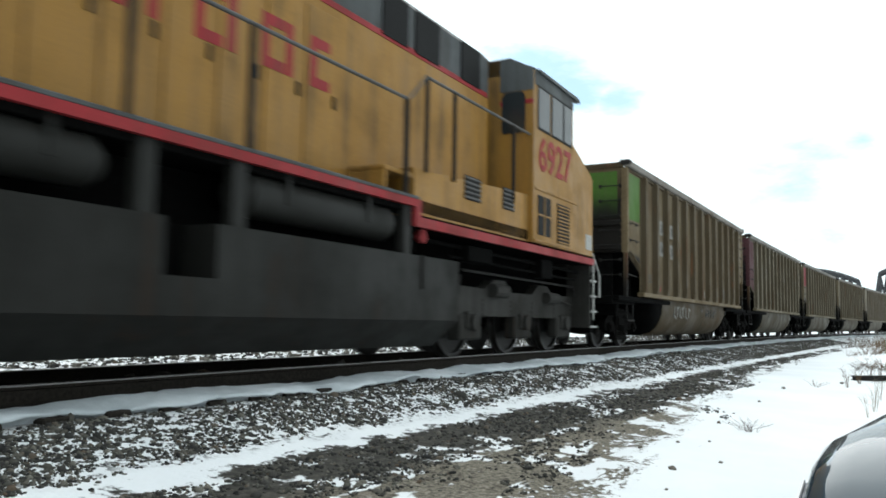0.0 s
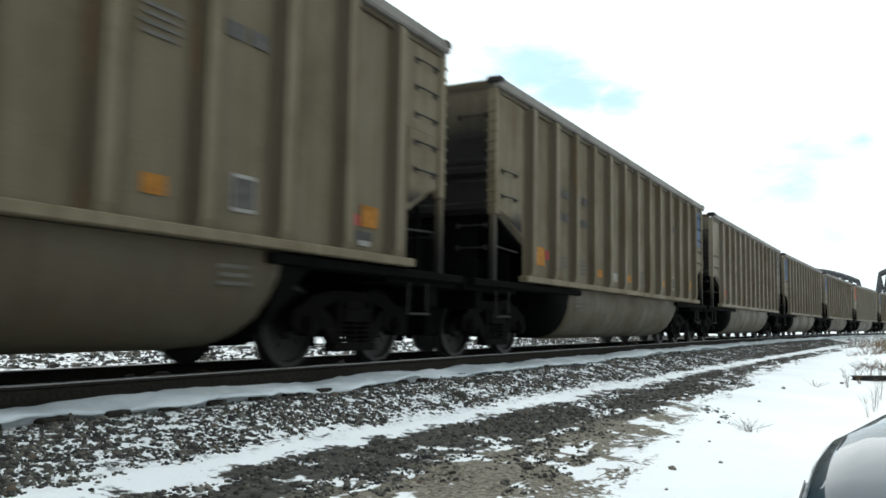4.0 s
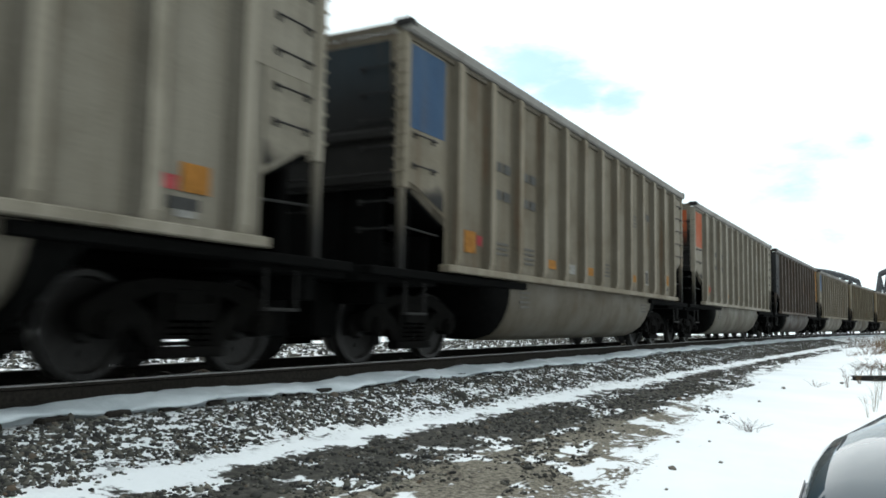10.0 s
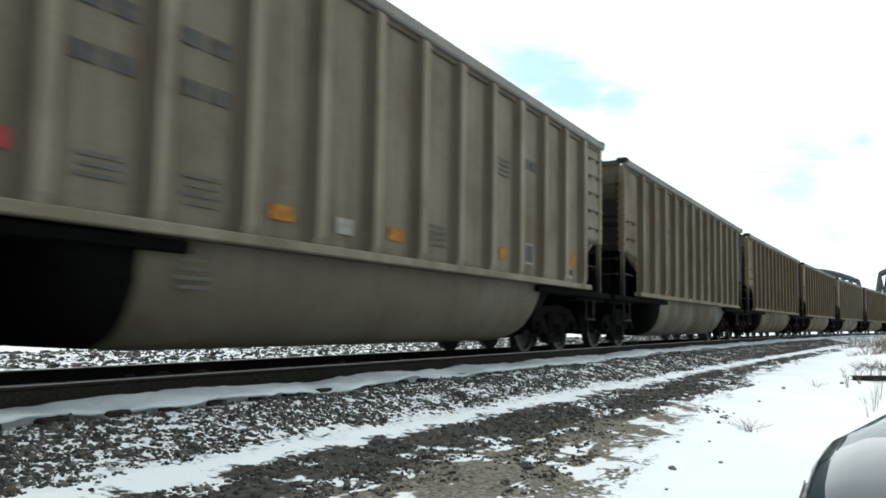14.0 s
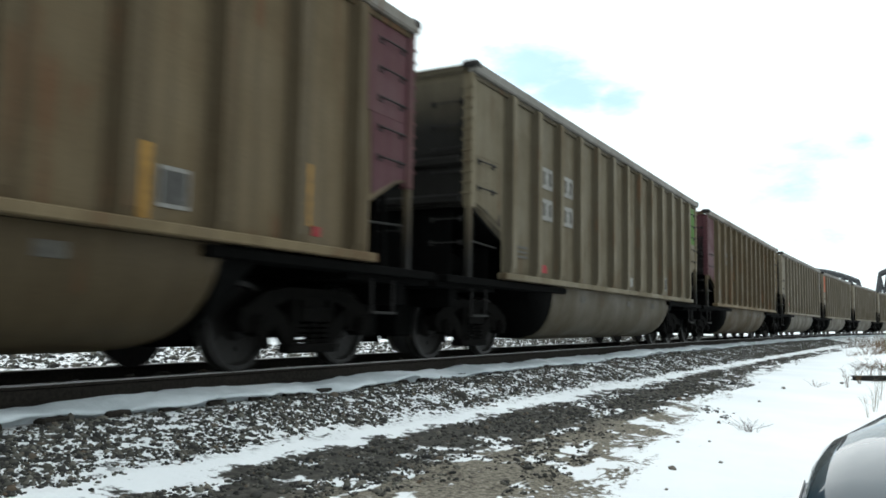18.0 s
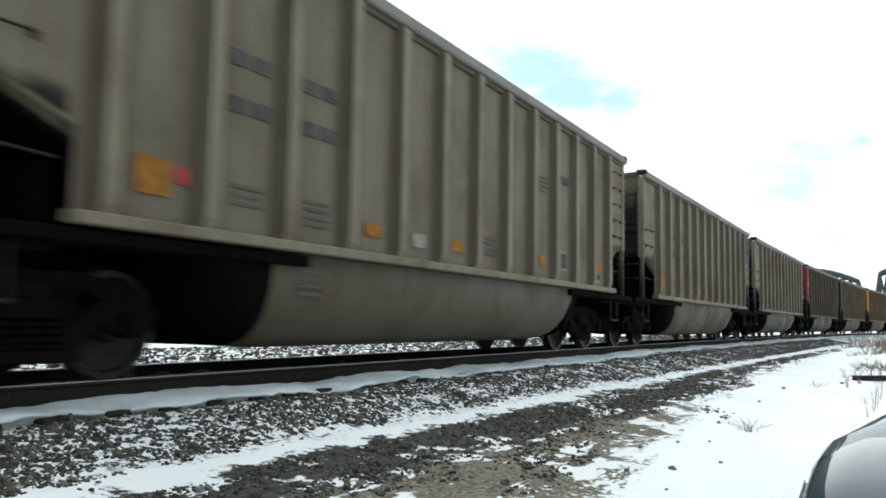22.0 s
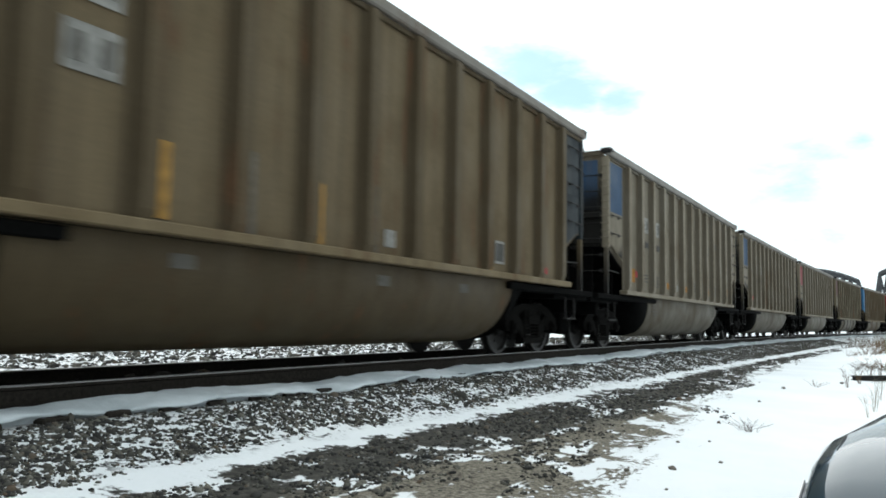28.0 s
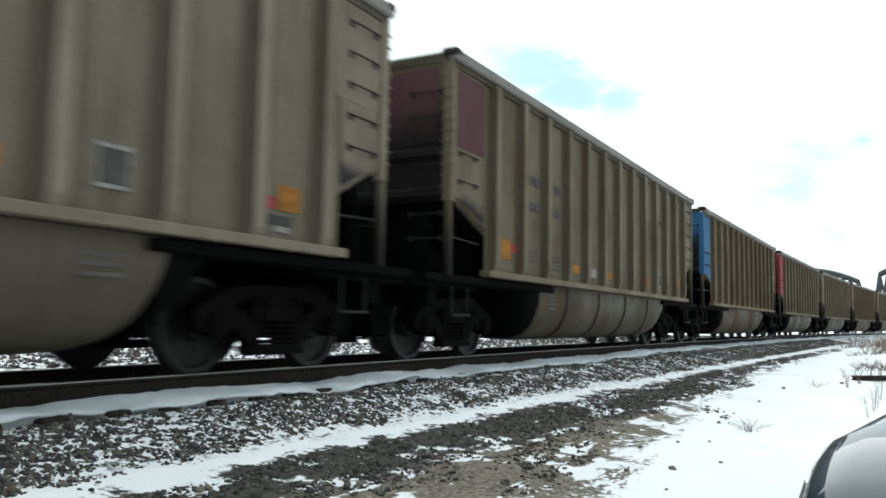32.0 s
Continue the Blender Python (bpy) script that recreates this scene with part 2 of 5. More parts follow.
M_BRUSH = plain_grainy("dry_brown_brush", (0.14, 0.095, 0.06), 20, 0.4, 0.9)
M_STRAW = plain_grainy("pale_straw", (0.34, 0.30, 0.24), 20, 0.3, 0.9)
M_TWIG = plain_grainy("bare_grey_twig", (0.10, 0.085, 0.07), 20, 0.35, 0.9)
M_BRIDGE = plain_grainy("dark_bridge_steel", (0.075, 0.078, 0.082), 3, 0.3, 0.8)


def stone_build(t, b):
    geo = t.nodes.new("ShaderNodeNewGeometry")
    col = ramp(t, geo.outputs["Random Per Island"], [(0.0, (0.022, 0.022, 0.022)), (0.42, (0.048, 0.047, 0.043)), (0.76, (0.09, 0.086, 0.073)), (0.93, (0.16, 0.152, 0.13)), (1.0, (0.10, 0.072, 0.05))])
    fine = link_noise(t, 60, 4, random_shift=False)
    col = blend(t, 0.5, col, ramp(t, fine, [(0.3, (0.6, 0.6, 0.6)), (0.7, (1.25, 1.25, 1.25))]), "MULTIPLY")
    t.links.new(col, b.inputs["Base Color"])
    relief(t, b, fine, 0.3, 0.005)


M_STONE = shader("grey_crushed_stone", stone_build, 0.9, gloss=0.15)


def snow_build(t, b):
    wide, fine = link_noise(t, 1.2, 5, random_shift=False), link_noise(t, 30, 4, random_shift=False)
    # grey of the train's shade put into the dirty snow's colour
    col = ramp(t, wide, [(0.3, (0.33, 0.365, 0.385)), (0.5, (0.46, 0.50, 0.52)), (0.7, (0.62, 0.655, 0.68))])
    t.links.new(col, b.inputs["Base Color"])
    relief(t, b, calc(t, "ADD", wide, calc(t, "MULTIPLY", fine, 0.15)), 0.5, 0.05)


M_SNOW = shader("shaded_old_snow", snow_build, 0.75, gloss=0.2)


def ground_build(t, b):
    """Snow, crushed stone and sandy gravel: bands along the track with ragged edges, told by the distance from the line."""
    at = t.nodes.new("ShaderNodeAttribute")
    at.attribute_name = "line"
    sep = t.nodes.new("ShaderNodeSeparateXYZ")
    t.links.new(at.outputs["Vector"], sep.inputs[0])
    s, e = sep.outputs["X"], sep.outputs["Y"]
    wide, mid = link_noise(t, 0.55, 5, 0.6, random_shift=False), link_noise(t, 2.6, 5, 0.6, random_shift=False)
    speck, fine = link_noise(t, 16, 3, 0.6, random_shift=False), link_noise(t, 70, 3, random_shift=False)
    drag = link_noise(t, 1.0, 5, 0.6, (0.35, 2.2, 1.0), random_shift=False)
    shift = calc(t, "ADD", e, calc(t, "MULTIPLY_ADD", mid, 0.9, -0.45))
    # stony: the track bed and its shoulder, and the gravel on this side that thins out along the way
    along = calc(t, "MULTIPLY_ADD", s, 0.018, shift)
    bed = calc(t, "MULTIPLY", fade(t, along, -2.42, -2.22), fade(t, shift, 9.2, 8.2))
    limit = calc(t, "ADD", calc(t, "MULTIPLY_ADD", calc(t, "MINIMUM", s, 17.0), -0.075, 5.1), calc(t, "ADD", e, calc(t, "ADD", calc(t, "MULTIPLY_ADD", drag, 2.6, -1.3), calc(t, "MULTIPLY_ADD", speck, 1.3, -0.65))))
    gravel = calc(t, "MULTIPLY", fade(t, calc(t, "MULTIPLY_ADD", speck, 0.5, along), -2.36, -2.44), fade(t, limit, -0.02, 0.1))
    snowy = calc(t, "SUBTRACT", 1.0, calc(t, "MAXIMUM", bed, gravel))
    middle = calc(t, "MULTIPLY", fade(t, e, -1.6, -1.2), fade(t, e, 1.7, 1.4))
    sandy = fade(t, calc(t, "MULTIPLY_ADD", s, 0.07, shift), -2.95, -3.35)
    patch = fade(t, calc(t, "ADD", calc(t, "MULTIPLY", speck, 0.8), calc(t, "MULTIPLY", mid, 0.25)), 0.44, 0.50)
    patch = calc(t, "MULTIPLY", patch, calc(t, "SUBTRACT", 1.0, calc(t, "MULTIPLY", middle, 0.95)))
    bare = fade(t, calc(t, "ADD", calc(t, "MULTIPLY", drag, 0.6), calc(t, "MULTIPLY", mid, 0.5)), 0.575, 0.605)
    patch = blend(t, gravel, patch, bare)
    white = calc(t, "MAXIMUM", snowy, calc(t, "MULTIPLY", patch, 0.95))
    stone = ramp(t, speck, [(0.3, (0.022, 0.022, 0.020)), (0.7, (0.085, 0.08, 0.07))])
    grit = link_noise(t, 28, 4, 0.7, random_shift=False)
    sand = ramp(t, grit, [(0.34, (0.04, 0.036, 0.029)), (0.48, (0.14, 0.124, 0.098)), (0.68, (0.30, 0.275, 0.225))])
    soil = blend(t, calc(t, "MULTIPLY", sandy, gravel), stone, sand)
    snow = ramp(t, wide, [(0.3, (0.76, 0.79, 0.815)), (0.65, (0.845, 0.865, 0.88))])
    t.links.new(blend(t, white, soil, snow), b.inputs["Base Color"])
    relief(t, b, calc(t, "ADD", calc(t, "MULTIPLY", speck, 0.5), calc(t, "MULTIPLY", white, 0.6)), 0.6, 0.03)


M_GROUND = shader("snowy_gravel_ground", ground_build, 0.9, gloss=0.15)


# ---- mesh building ----
class Shape:
    """Collects vertices and faces of one mesh; mats by index."""

    def __init__(self):
        self.v, self.f, self.m = [], [], []

    def add(self, verts, faces, mat=0):
        k = len(self.v)
        self.v.extend(tuple(p) for p in verts)
        self.f.extend(tuple(i + k for i in q) for q in faces)
        self.m.extend([mat] * len(faces))
        return self

    def box(self, x0, x1, y0, y1, z0, z1, c=None, mat=0):
        """A box with chamfered edges of c metres."""
        lo, hi = (min(x0, x1), min(y0, y1), min(z0, z1)), (max(x0, x1), max(y0, y1), max(z0, z1))
        if c is None:
            c = min(0.012, 0.22 * min(h - l for l, h in zip(lo, hi)))
        vs, ids = [], {}
        for sx in (0, 1):
            for sy in (0, 1):
                for sz in (0, 1):
                    for ax in range(3):
                        p = []
                        for a, sgn in enumerate((sx, sy, sz)):
                            edge = hi[a] if sgn else lo[a]
                            p.append(edge if a == ax else edge + (-c if sgn else c))
                        ids[(sx, sy, sz, ax)] = len(vs)
                        vs.append(p)
        fs = []
        for ax in range(3):
            a, b2 = [q for q in range(3) if q != ax]
            for sgn in (0, 1):
                ring = []
                for u, w in ((0, 0), (1, 0), (1, 1), (0, 1)):
                    key = [0, 0, 0]
                    key[ax], key[a], key[b2] = sgn, u, w
                    ring.append(ids[(*key, ax)])
                flip = (sgn == 1) == (ax == 1)
                fs.append(ring[::-1] if flip else ring)
            for u in (0, 1):
                for w in (0, 1):
                    k0, k1 = [0, 0, 0], [0, 0, 0]
                    k0[a], k0[b2], k1[a], k1[b2] = u, w, u, w
                    k0[ax], k1[ax] = 0, 1
                    fs.append([ids[(*k0, a)], ids[(*k1, a)], ids[(*k1, b2)], ids[(*k0, b2)]])
        for sx in (0, 1):
            for sy in (0, 1):
                for sz in (0, 1):
                    fs.append([ids[(sx, sy, sz, q)] for q in range(3)])
        return self.add(vs, fs, mat)

    def rod(self, p, q, r, n=8, r2=None, mat=0):
        """A round bar from p to q."""
        p, q = Vector(p), Vector(q)
        d = (q - p).normalized()
        a = d.orthogonal().normalized()
        b2 = d.cross(a)
        r2 = r if r2 is None else r2
        vs = []
        for c, rr in ((p, r), (q, r2)):
            for i in range(n):
                w = 2 * math.pi * i / n
                vs.append(c + (a * math.cos(w) + b2 * math.sin(w)) * rr)
        fs = [[i, (i + 1) % n, n + (i + 1) % n, n + i] for i in range(n)] + [list(range(n))[::-1], list(range(n, 2 * n))]
        return self.add(vs, fs, mat)

    def prism(self, outline, y0, y1, mat=0, axis="y"):
        """An outline in x, z (or for axis x: y, z) drawn out between y0 and y1."""
        n = len(outline)
        if axis == "y":
            vs = [(x, y0, z) for x, z in outline] + [(x, y1, z) for x, z in outline]
        elif axis == "x":
            vs = [(y0, y, z) for y, z in outline] + [(y1, y, z) for y, z in outline]
        else:
            vs = [(x, y, y0) for x, y in outline] + [(x, y, y1) for x, y in outline]
        fs = [[i, (i + 1) % n, n + (i + 1) % n, n + i] for i in range(n)] + [list(range(n))[::-1], list(range(n, 2 * n))]
        return self.add(vs, fs, mat)

    def lathe(self, rings, centre, n=28, mat=0):
        """A turned form about the y axis: rings of (y, radius)."""
        cx, cy, cz = centre
        vs = []
        for y, r in rings:
            for i in range(n):
                w = 2 * math.pi * i / n
                vs.append((cx + r * math.cos(w), cy + y, cz + r * math.sin(w)))
        fs = []
        for k in range(len(rings) - 1):
            for i in range(n):
                fs.append([k * n + i, k * n + (i + 1) % n, (k + 1) * n + (i + 1) % n, (k + 1) * n + i])
        fs += [list(range(n))[::-1], [(len(rings) - 1) * n + i for i in range(n)]]
        return self.add(vs, fs, mat)

    def mesh(self, name, mats, smooth=False):
        me = bpy.data.meshes.new(name)
        me.from_pydata(self.v, [], self.f)
        for m in mats:
            me.materials.append(m)
        if len(mats) > 1:
            me.polygons.foreach_set("material_index", self.m)
        bm = bmesh.new()
        bm.from_mesh(me)
        bmesh.ops.recalc_face_normals(bm, faces=bm.faces)
        bm.to_mesh(me)
        bm.free()
        if smooth:
            me.polygons.foreach_set("use_smooth", [True] * len(me.polygons))
            me.set_sharp_from_angle(angle=radians(38))
        me.update()
        return me


def part(name, shape, material, parent, label="", at=(0, 0, 0), smooth=False):
    """One mesh object under a thing or a part. shape: a Shape or a mesh."""
    mats = material if isinstance(material, (list, tuple)) else [material]
    me = shape if isinstance(shape, bpy.types.Mesh) else shape.mesh(name, mats, smooth)
    ob = new(name, me)
    ob.parent = parent
    ob.location = at
    if label:
        ob["label"] = label
    return ob


def thing(name, label, category, group="", kind=""):
    return tagged(new(name), label, category, group, kind)


def repaint(ob, material, slot=0):
    """A material of the object's own on a shared mesh."""
    ob.material_slots[slot].link = "OBJECT"
    ob.material_slots[slot].material = material


# ---- ground ----
def spaced(lo, hi, step, limit, growth=1.13):
    """Even steps between lo and hi, then growing ones out to the limit on both sides."""
    mid = list(np.arange(lo, hi + step / 2, step))
    up, d = [], step
    while (up[-1] if up else hi) < limit:
        d *= growth
        up.append((up[-1] if up else hi) + d)
    down, d = [], step
    while (down[-1] if down else lo) > -limit:
        d *= growth
        down.append((down[-1] if down else lo) - d)
    return np.array(down[::-1] + mid + up)


def build_ground():
    xs, ys = spaced(0.5, 26.0, 0.11, 3500), spaced(-1.0, 9.5, 0.07, 3500)
    gx, gy = np.meshgrid(xs, ys, indexing="ij")
    z, s, e = ground_height(gx.ravel(), gy.ravel())
    verts = np.stack([gx.ravel(), gy.ravel(), z], 1)
    nx, ny = len(xs), len(ys)
    i = np.arange(nx * ny).reshape(nx, ny)
    faces = np.stack([i[:-1, :-1], i[1:, :-1], i[1:, 1:], i[:-1, 1:]], -1).reshape(-1, 4)
    me = bpy.data.meshes.new("ground")
    me.from_pydata(verts.tolist(), [], faces.tolist())
    me.materials.append(M_GROUND)
    me.polygons.foreach_set("use_smooth", [True] * len(me.polygons))
    line = me.attributes.new("line", "FLOAT_VECTOR", "POINT")
    line.data.foreach_set("vector", np.stack([s, e, np.zeros_like(s)], 1).astype(np.float32).ravel())
    ob = new("ground", me)
    tagged(ob, "snow-covered ground with bare gravel beside the railway", "ground", kind="structure")


build_ground()


def stones(name, label, s_rng, e_rng, count, size, keep, seed, thin=0.0, lift=0.12, mat=None):
    """Crushed stone scattered over a strip of ground: one joined mesh."""
    rng = np.random.default_rng(seed)
    bm = bmesh.new()
    bmesh.ops.create_icosphere(bm, subdivisions=1, radius=1.0)
    base = np.array([v.co for v in bm.verts])
    tri = np.array([[v.index for v in f.verts] for f in bm.faces])
    bm.free()
    u = rng.random(count)
    s = s_rng[0] + (s_rng[1] - s_rng[0]) * (u ** (1 + thin))
    e = e_rng[0] + (e_rng[1] - e_rng[0]) * rng.random(count)
    ok = keep(s, e, rng)
    s, e = s[ok], e[ok]
    x, y, h = on_track(s, e)
    z, _, _ = ground_height(x, y)
    n = len(s)
    r = size * np.exp(rng.normal(0, 0.36, n)) * (1 + 0.010 * np.clip(s, 0, 40))
    sc = r[:, None] * (0.6 + 0.85 * rng.random((n, 3))) * np.array([1.1, 1.0, 0.8])
    jag = 1 + 0.55 * (rng.random((n, len(base), 1)) - 0.5)
    v = base[None] * jag * sc[:, None, :]
    a, b2 = rng.random(n) * 2 * np.pi, (rng.random(n) - 0.5) * 1.6
    ca, sa, cb, sb = np.cos(a), np.sin(a), np.cos(b2), np.sin(b2)
    vx, vy, vz = v[..., 0], v[..., 1], v[..., 2]
    vy, vz = vy * cb[:, None] - vz * sb[:, None], vy * sb[:, None] + vz * cb[:, None]
    vx, vy = vx * ca[:, None] - vy * sa[:, None], vx * sa[:, None] + vy * ca[:, None]
    v = np.stack([vx + x[:, None], vy + y[:, None], vz + (z + r * lift)[:, None]], -1).reshape(-1, 3)
    f = (tri[None] + (np.arange(n) * len(base))[:, None, None]).reshape(-1, 3)
    me = bpy.data.meshes.new(name)
    me.vertices.add(len(v))
    me.vertices.foreach_set("co", v.astype(np.float32).ravel())
    me.loops.add(f.size)
    me.loops.foreach_set("vertex_index", f.astype(np.int32).ravel())
    me.polygons.add(len(f))
    me.polygons.foreach_set("loop_start", np.arange(0, f.size, 3, dtype=np.int32))
    me.materials.append(mat or M_STONE)
    me.update(calc_edges=True)
    me.validate()
    return tagged(new(name, me), label, "gravel", kind="stuff")


def snow_holes(scale, level, seed):
    def keep(s, e, rng):
        return fractal(s * scale, e * scale * 1.3, seed, 3) + (rng.random(len(s)) - 0.5) * 0.16 < level
    return keep


def shoulder_keep(s, e, rng):
    m = 0.6 * fractal(s * 16, e * 20, 21, 2) + 0.4 * fractal(s * 2.2, e * 3.0, 22, 3) + (rng.random(len(s)) - 0.5) * 0.22
    # fewer stones show through the snow towards the foot of the slope
    foot = np.clip((-e - 0.018 * s - 2.18 - 0.3 * (fractal(s * 1.1, s * 0, 12, 3) - 0.5)) / 0.3, 0, 1)
    return m < 0.53 - 0.40 * foot


def flat_keep(s, e, rng):
    m = 0.5 * fractal(s * 12, e * 15, 31, 2) + 0.5 * fractal(s * 1.1, e * 2.6, 33, 4) + (rng.random(len(s)) - 0.5) * 0.18
    limit = e + 4.92 - 0.075 * np.minimum(s, 17) + 0.010 * np.maximum(s - 17, 0) + 2.8 * (fractal(s * 0.35, e * 2.2, 5, 4) - 0.5)
    sandy = np.clip((-e - 0.07 * s - 2.95) / 0.4, 0, 1)
    return (m < 0.54 - 0.13 * sandy) & (limit > 0) & (e < -2.68 - 0.018 * s - 0.2 * (fractal(s * 2.3, s * 0 + 3.3, 8, 3) - 0.3))


stones("ballast", "grey crushed-stone ballast half sunk in snow beside the rail", (1.5, 60), (-2.9, -1.36), 116000, 0.0102, shoulder_keep, 1, thin=0.8)
stones("loose_gravel", "dark loose gravel thinning out over the snow", (2.0, 44), (-4.8, -2.6), 62000, 0.0108, flat_keep, 2, thin=0.7)
stones("far_ballast", "crushed stone poking through snow beyond the track", (3.0, 60), (1.5, 9.6), 40000, 0.022, snow_holes(9.0, 0.46, 51), 3, thin=0.6)
stones("track_ballast", "dark ballast stones between the ties", (2.0, 40), (-0.7, 1.5), 9000, 0.032, snow_holes(4.0, 0.9, 61), 4, thin=0.3, lift=0.6)


# ---- track ----
def sweep(outline, e0, s_list):
    """An outline of (e, z) drawn along the line at e0."""
    sh, n = Shape(), len(outline)
    vs = []
    for s in s_list:
        for de, z in outline:
            x, y, _ = on_track(s, e0 + de)
            vs.append((float(x), float(y), z))
    fs = []
    for k in range(len(s_list) - 1):
        for i in range(n):
            fs.append([k * n + i, k * n + (i + 1) % n, (k + 1) * n + (i + 1) % n, (k + 1) * n + i])
    return sh.add(vs, fs)


def build_track():
    track = thing("railway_track", "single railway track with rusty rails on dark timber ties", "railway track", kind="structure")
    s_list = list(np.arange(-540, -20, 8.0)) + list(np.arange(-20, 130, 1.0)) + list(np.arange(130, 700, 8.0))
    rail_web = [(-0.075, -0.17), (-0.075, -0.155), (-0.012, -0.14), (-0.010, -0.045), (-0.036, -0.035), (-0.036, -0.012), (0.036, -0.012), (0.036, -0.035), (0.010, -0.045), (0.012, -0.14), (0.075, -0.155), (0.075, -0.17)]
    head = [(-0.036, -0.012), (-0.034, -0.003), (-0.024, 0.0), (0.024, 0.0), (0.034, -0.003), (0.036, -0.012)]
    for side in (-1, 1):
        rail = part("rail", sweep(rail_web, side * GAUGE / 2, s_list), M_RAIL, track)
        part("rail_head", sweep(head, side * GAUGE / 2, s_list), M_RAILTOP, rail, "polished running surface of the rail")
    tie = Shape().box(-0.11, 0.11, -1.41, 1.3, -0.18, 0.0, 0.012).mesh("tie", [M_TIE])
    plate = Shape().box(-0.09, 0.09, -0.17, 0.17, 0.0, 0.016).mesh("tie_plate", [M_RAIL])
    for s in np.arange(-4, 120, 0.52):
        x, y, h = on_track(s)
        ob = part("tie", tie, M_TIE, track, at=(float(x), float(y), -0.186))
        ob.rotation_euler = (0, 0, float(h) + random.uniform(-0.01, 0.01))
    joined = Shape()
    for s in list(np.arange(-540, -4.2, 1.04)) + list(np.arange(120.3, 700, 1.04)):
        x, y, h = on_track(s)
        c, d = math.cos(h), math.sin(h)
        vs = [(x + a * c - b2 * d, y + a * d + b2 * c, z) for a in (-0.11, 0.11) for b2 in (-1.3, 1.3) for z in (-0.36, -0.186)]
        joined.add(vs, [[0, 1, 3, 2], [4, 6, 7, 5], [0, 4, 5, 1], [2, 3, 7, 6], [1, 5, 7, 3], [0, 2, 6, 4]])
    far = part("distant_ties", joined, M_TIE, track)
    far["kind"] = "stuff"


build_track()


def build_drift():
    """The ridge of old snow along the near rail, with a ragged lower lip."""
    s = np.concatenate([np.arange(-12, 26, 0.07), np.arange(26, 120, 0.3)])
    inner = -0.80 - 0.26 * fractal(s * 0.8, s * 0, 4, 3)
    outer = -1.30 - 0.010 * np.clip(s, 0, 20) - 0.34 * (fractal(s * 0.9, s * 0 + 5, 14, 4) - 0.35) - 0.14 * (fractal(s * 5, s * 0 + 9, 24, 3) - 0.5)
    top = -0.13 + 0.09 * (fractal(s * 0.7, s * 0 + 2, 6, 3) - 0.5)
    rows = []
    for k, (f, drop) in enumerate(((0.0, -0.12), (0.02, -0.03), (0.12, 0.0), (0.28, 0.015), (0.45, 0.0), (0.6, -0.004), (0.75, -0.012), (0.88, -0.022), (0.96, -0.034), (1.0, -0.052), (0.97, -0.064), (0.86, -0.072), (0.8, -0.16))):
        e = inner + (outer - inner) * f
        z = top + drop + (fractal(s * 1.6, e * 7, 40, 4) - 0.5) * 0.10 * (0.3 + min(f, 0.8)) + (fractal(s * 7, e * 14, 44, 2) - 0.5) * 0.03
        x, y, _ = on_track(s, e)
        rows.append(np.stack([x, y, z], 1))
    v = np.stack(rows, 1)
    m, n = v.shape[:2]
    i = np.arange(m * n).reshape(m, n)
    f = np.stack([i[:-1, :-1], i[1:, :-1], i[1:, 1:], i[:-1, 1:]], -1).reshape(-1, 4)
    me = bpy.data.meshes.new("snow_ridge")
    me.from_pydata(v.reshape(-1, 3).tolist(), [], f.tolist())
    me.materials.append(M_SNOW)
    me.polygons.foreach_set("use_smooth", [True] * len(me.polygons))
    tagged(new("snow_ridge", me), "long low ridge of old snow, painted shaded, along the rail", "snow", kind="stuff")


build_drift()

# ---- the coal train ----
PITCH = 16.18
RIB_GAP = 1.006
RIBS = [-5.96 + RIB_GAP * i for i in range(13)]
TRUCK_AT = 6.12


def wheel_shape(r, y_side):
    """One wheel of a wheelset: flange, tread, plate and hub."""
    d = y_side
    return [(d * -0.075, 0.11), (d * -0.075, r - 0.10), (d * -0.07, r - 0.06), (d * -0.07, r + 0.028), (d * -0.045, r + 0.026), (d * -0.032, r), (d * 0.065, r - 0.004), (d * 0.068, r - 0.055), (d * 0.02, r - 0.075), (d * 0.01, 0.16), (d * 0.09, 0.13), (d * 0.10, 0.06)]


def wheelset_mesh(name, r):
    sh = Shape()
    for side in (-1, 1):
        prof = wheel_shape(r, side)
        k = len(sh.f)
        sh.lathe(prof, (0, side * GAUGE / 2, 0), 30)
        # the tread's own bright steel
        for i in range(30):
            sh.m[k + 5 * 30 + i] = 1
            sh.m[k + 6 * 30 + i] = 2
    sh.rod((0, -0.72, 0), (0, 0.72, 0), 0.085, 12)
    for i in range(5):
        a = 2 * math.pi * i / 5
        for side in (-1, 1):
            sh.rod((0.24 * math.cos(a), side * 0.78, 0.24 * math.sin(a)), (0.24 * math.cos(a), side * 0.765, 0.24 * math.sin(a)), 0.03, 6)
    return sh.mesh(name, [M_WHEEL, M_TREAD, M_RIMFACE], True)


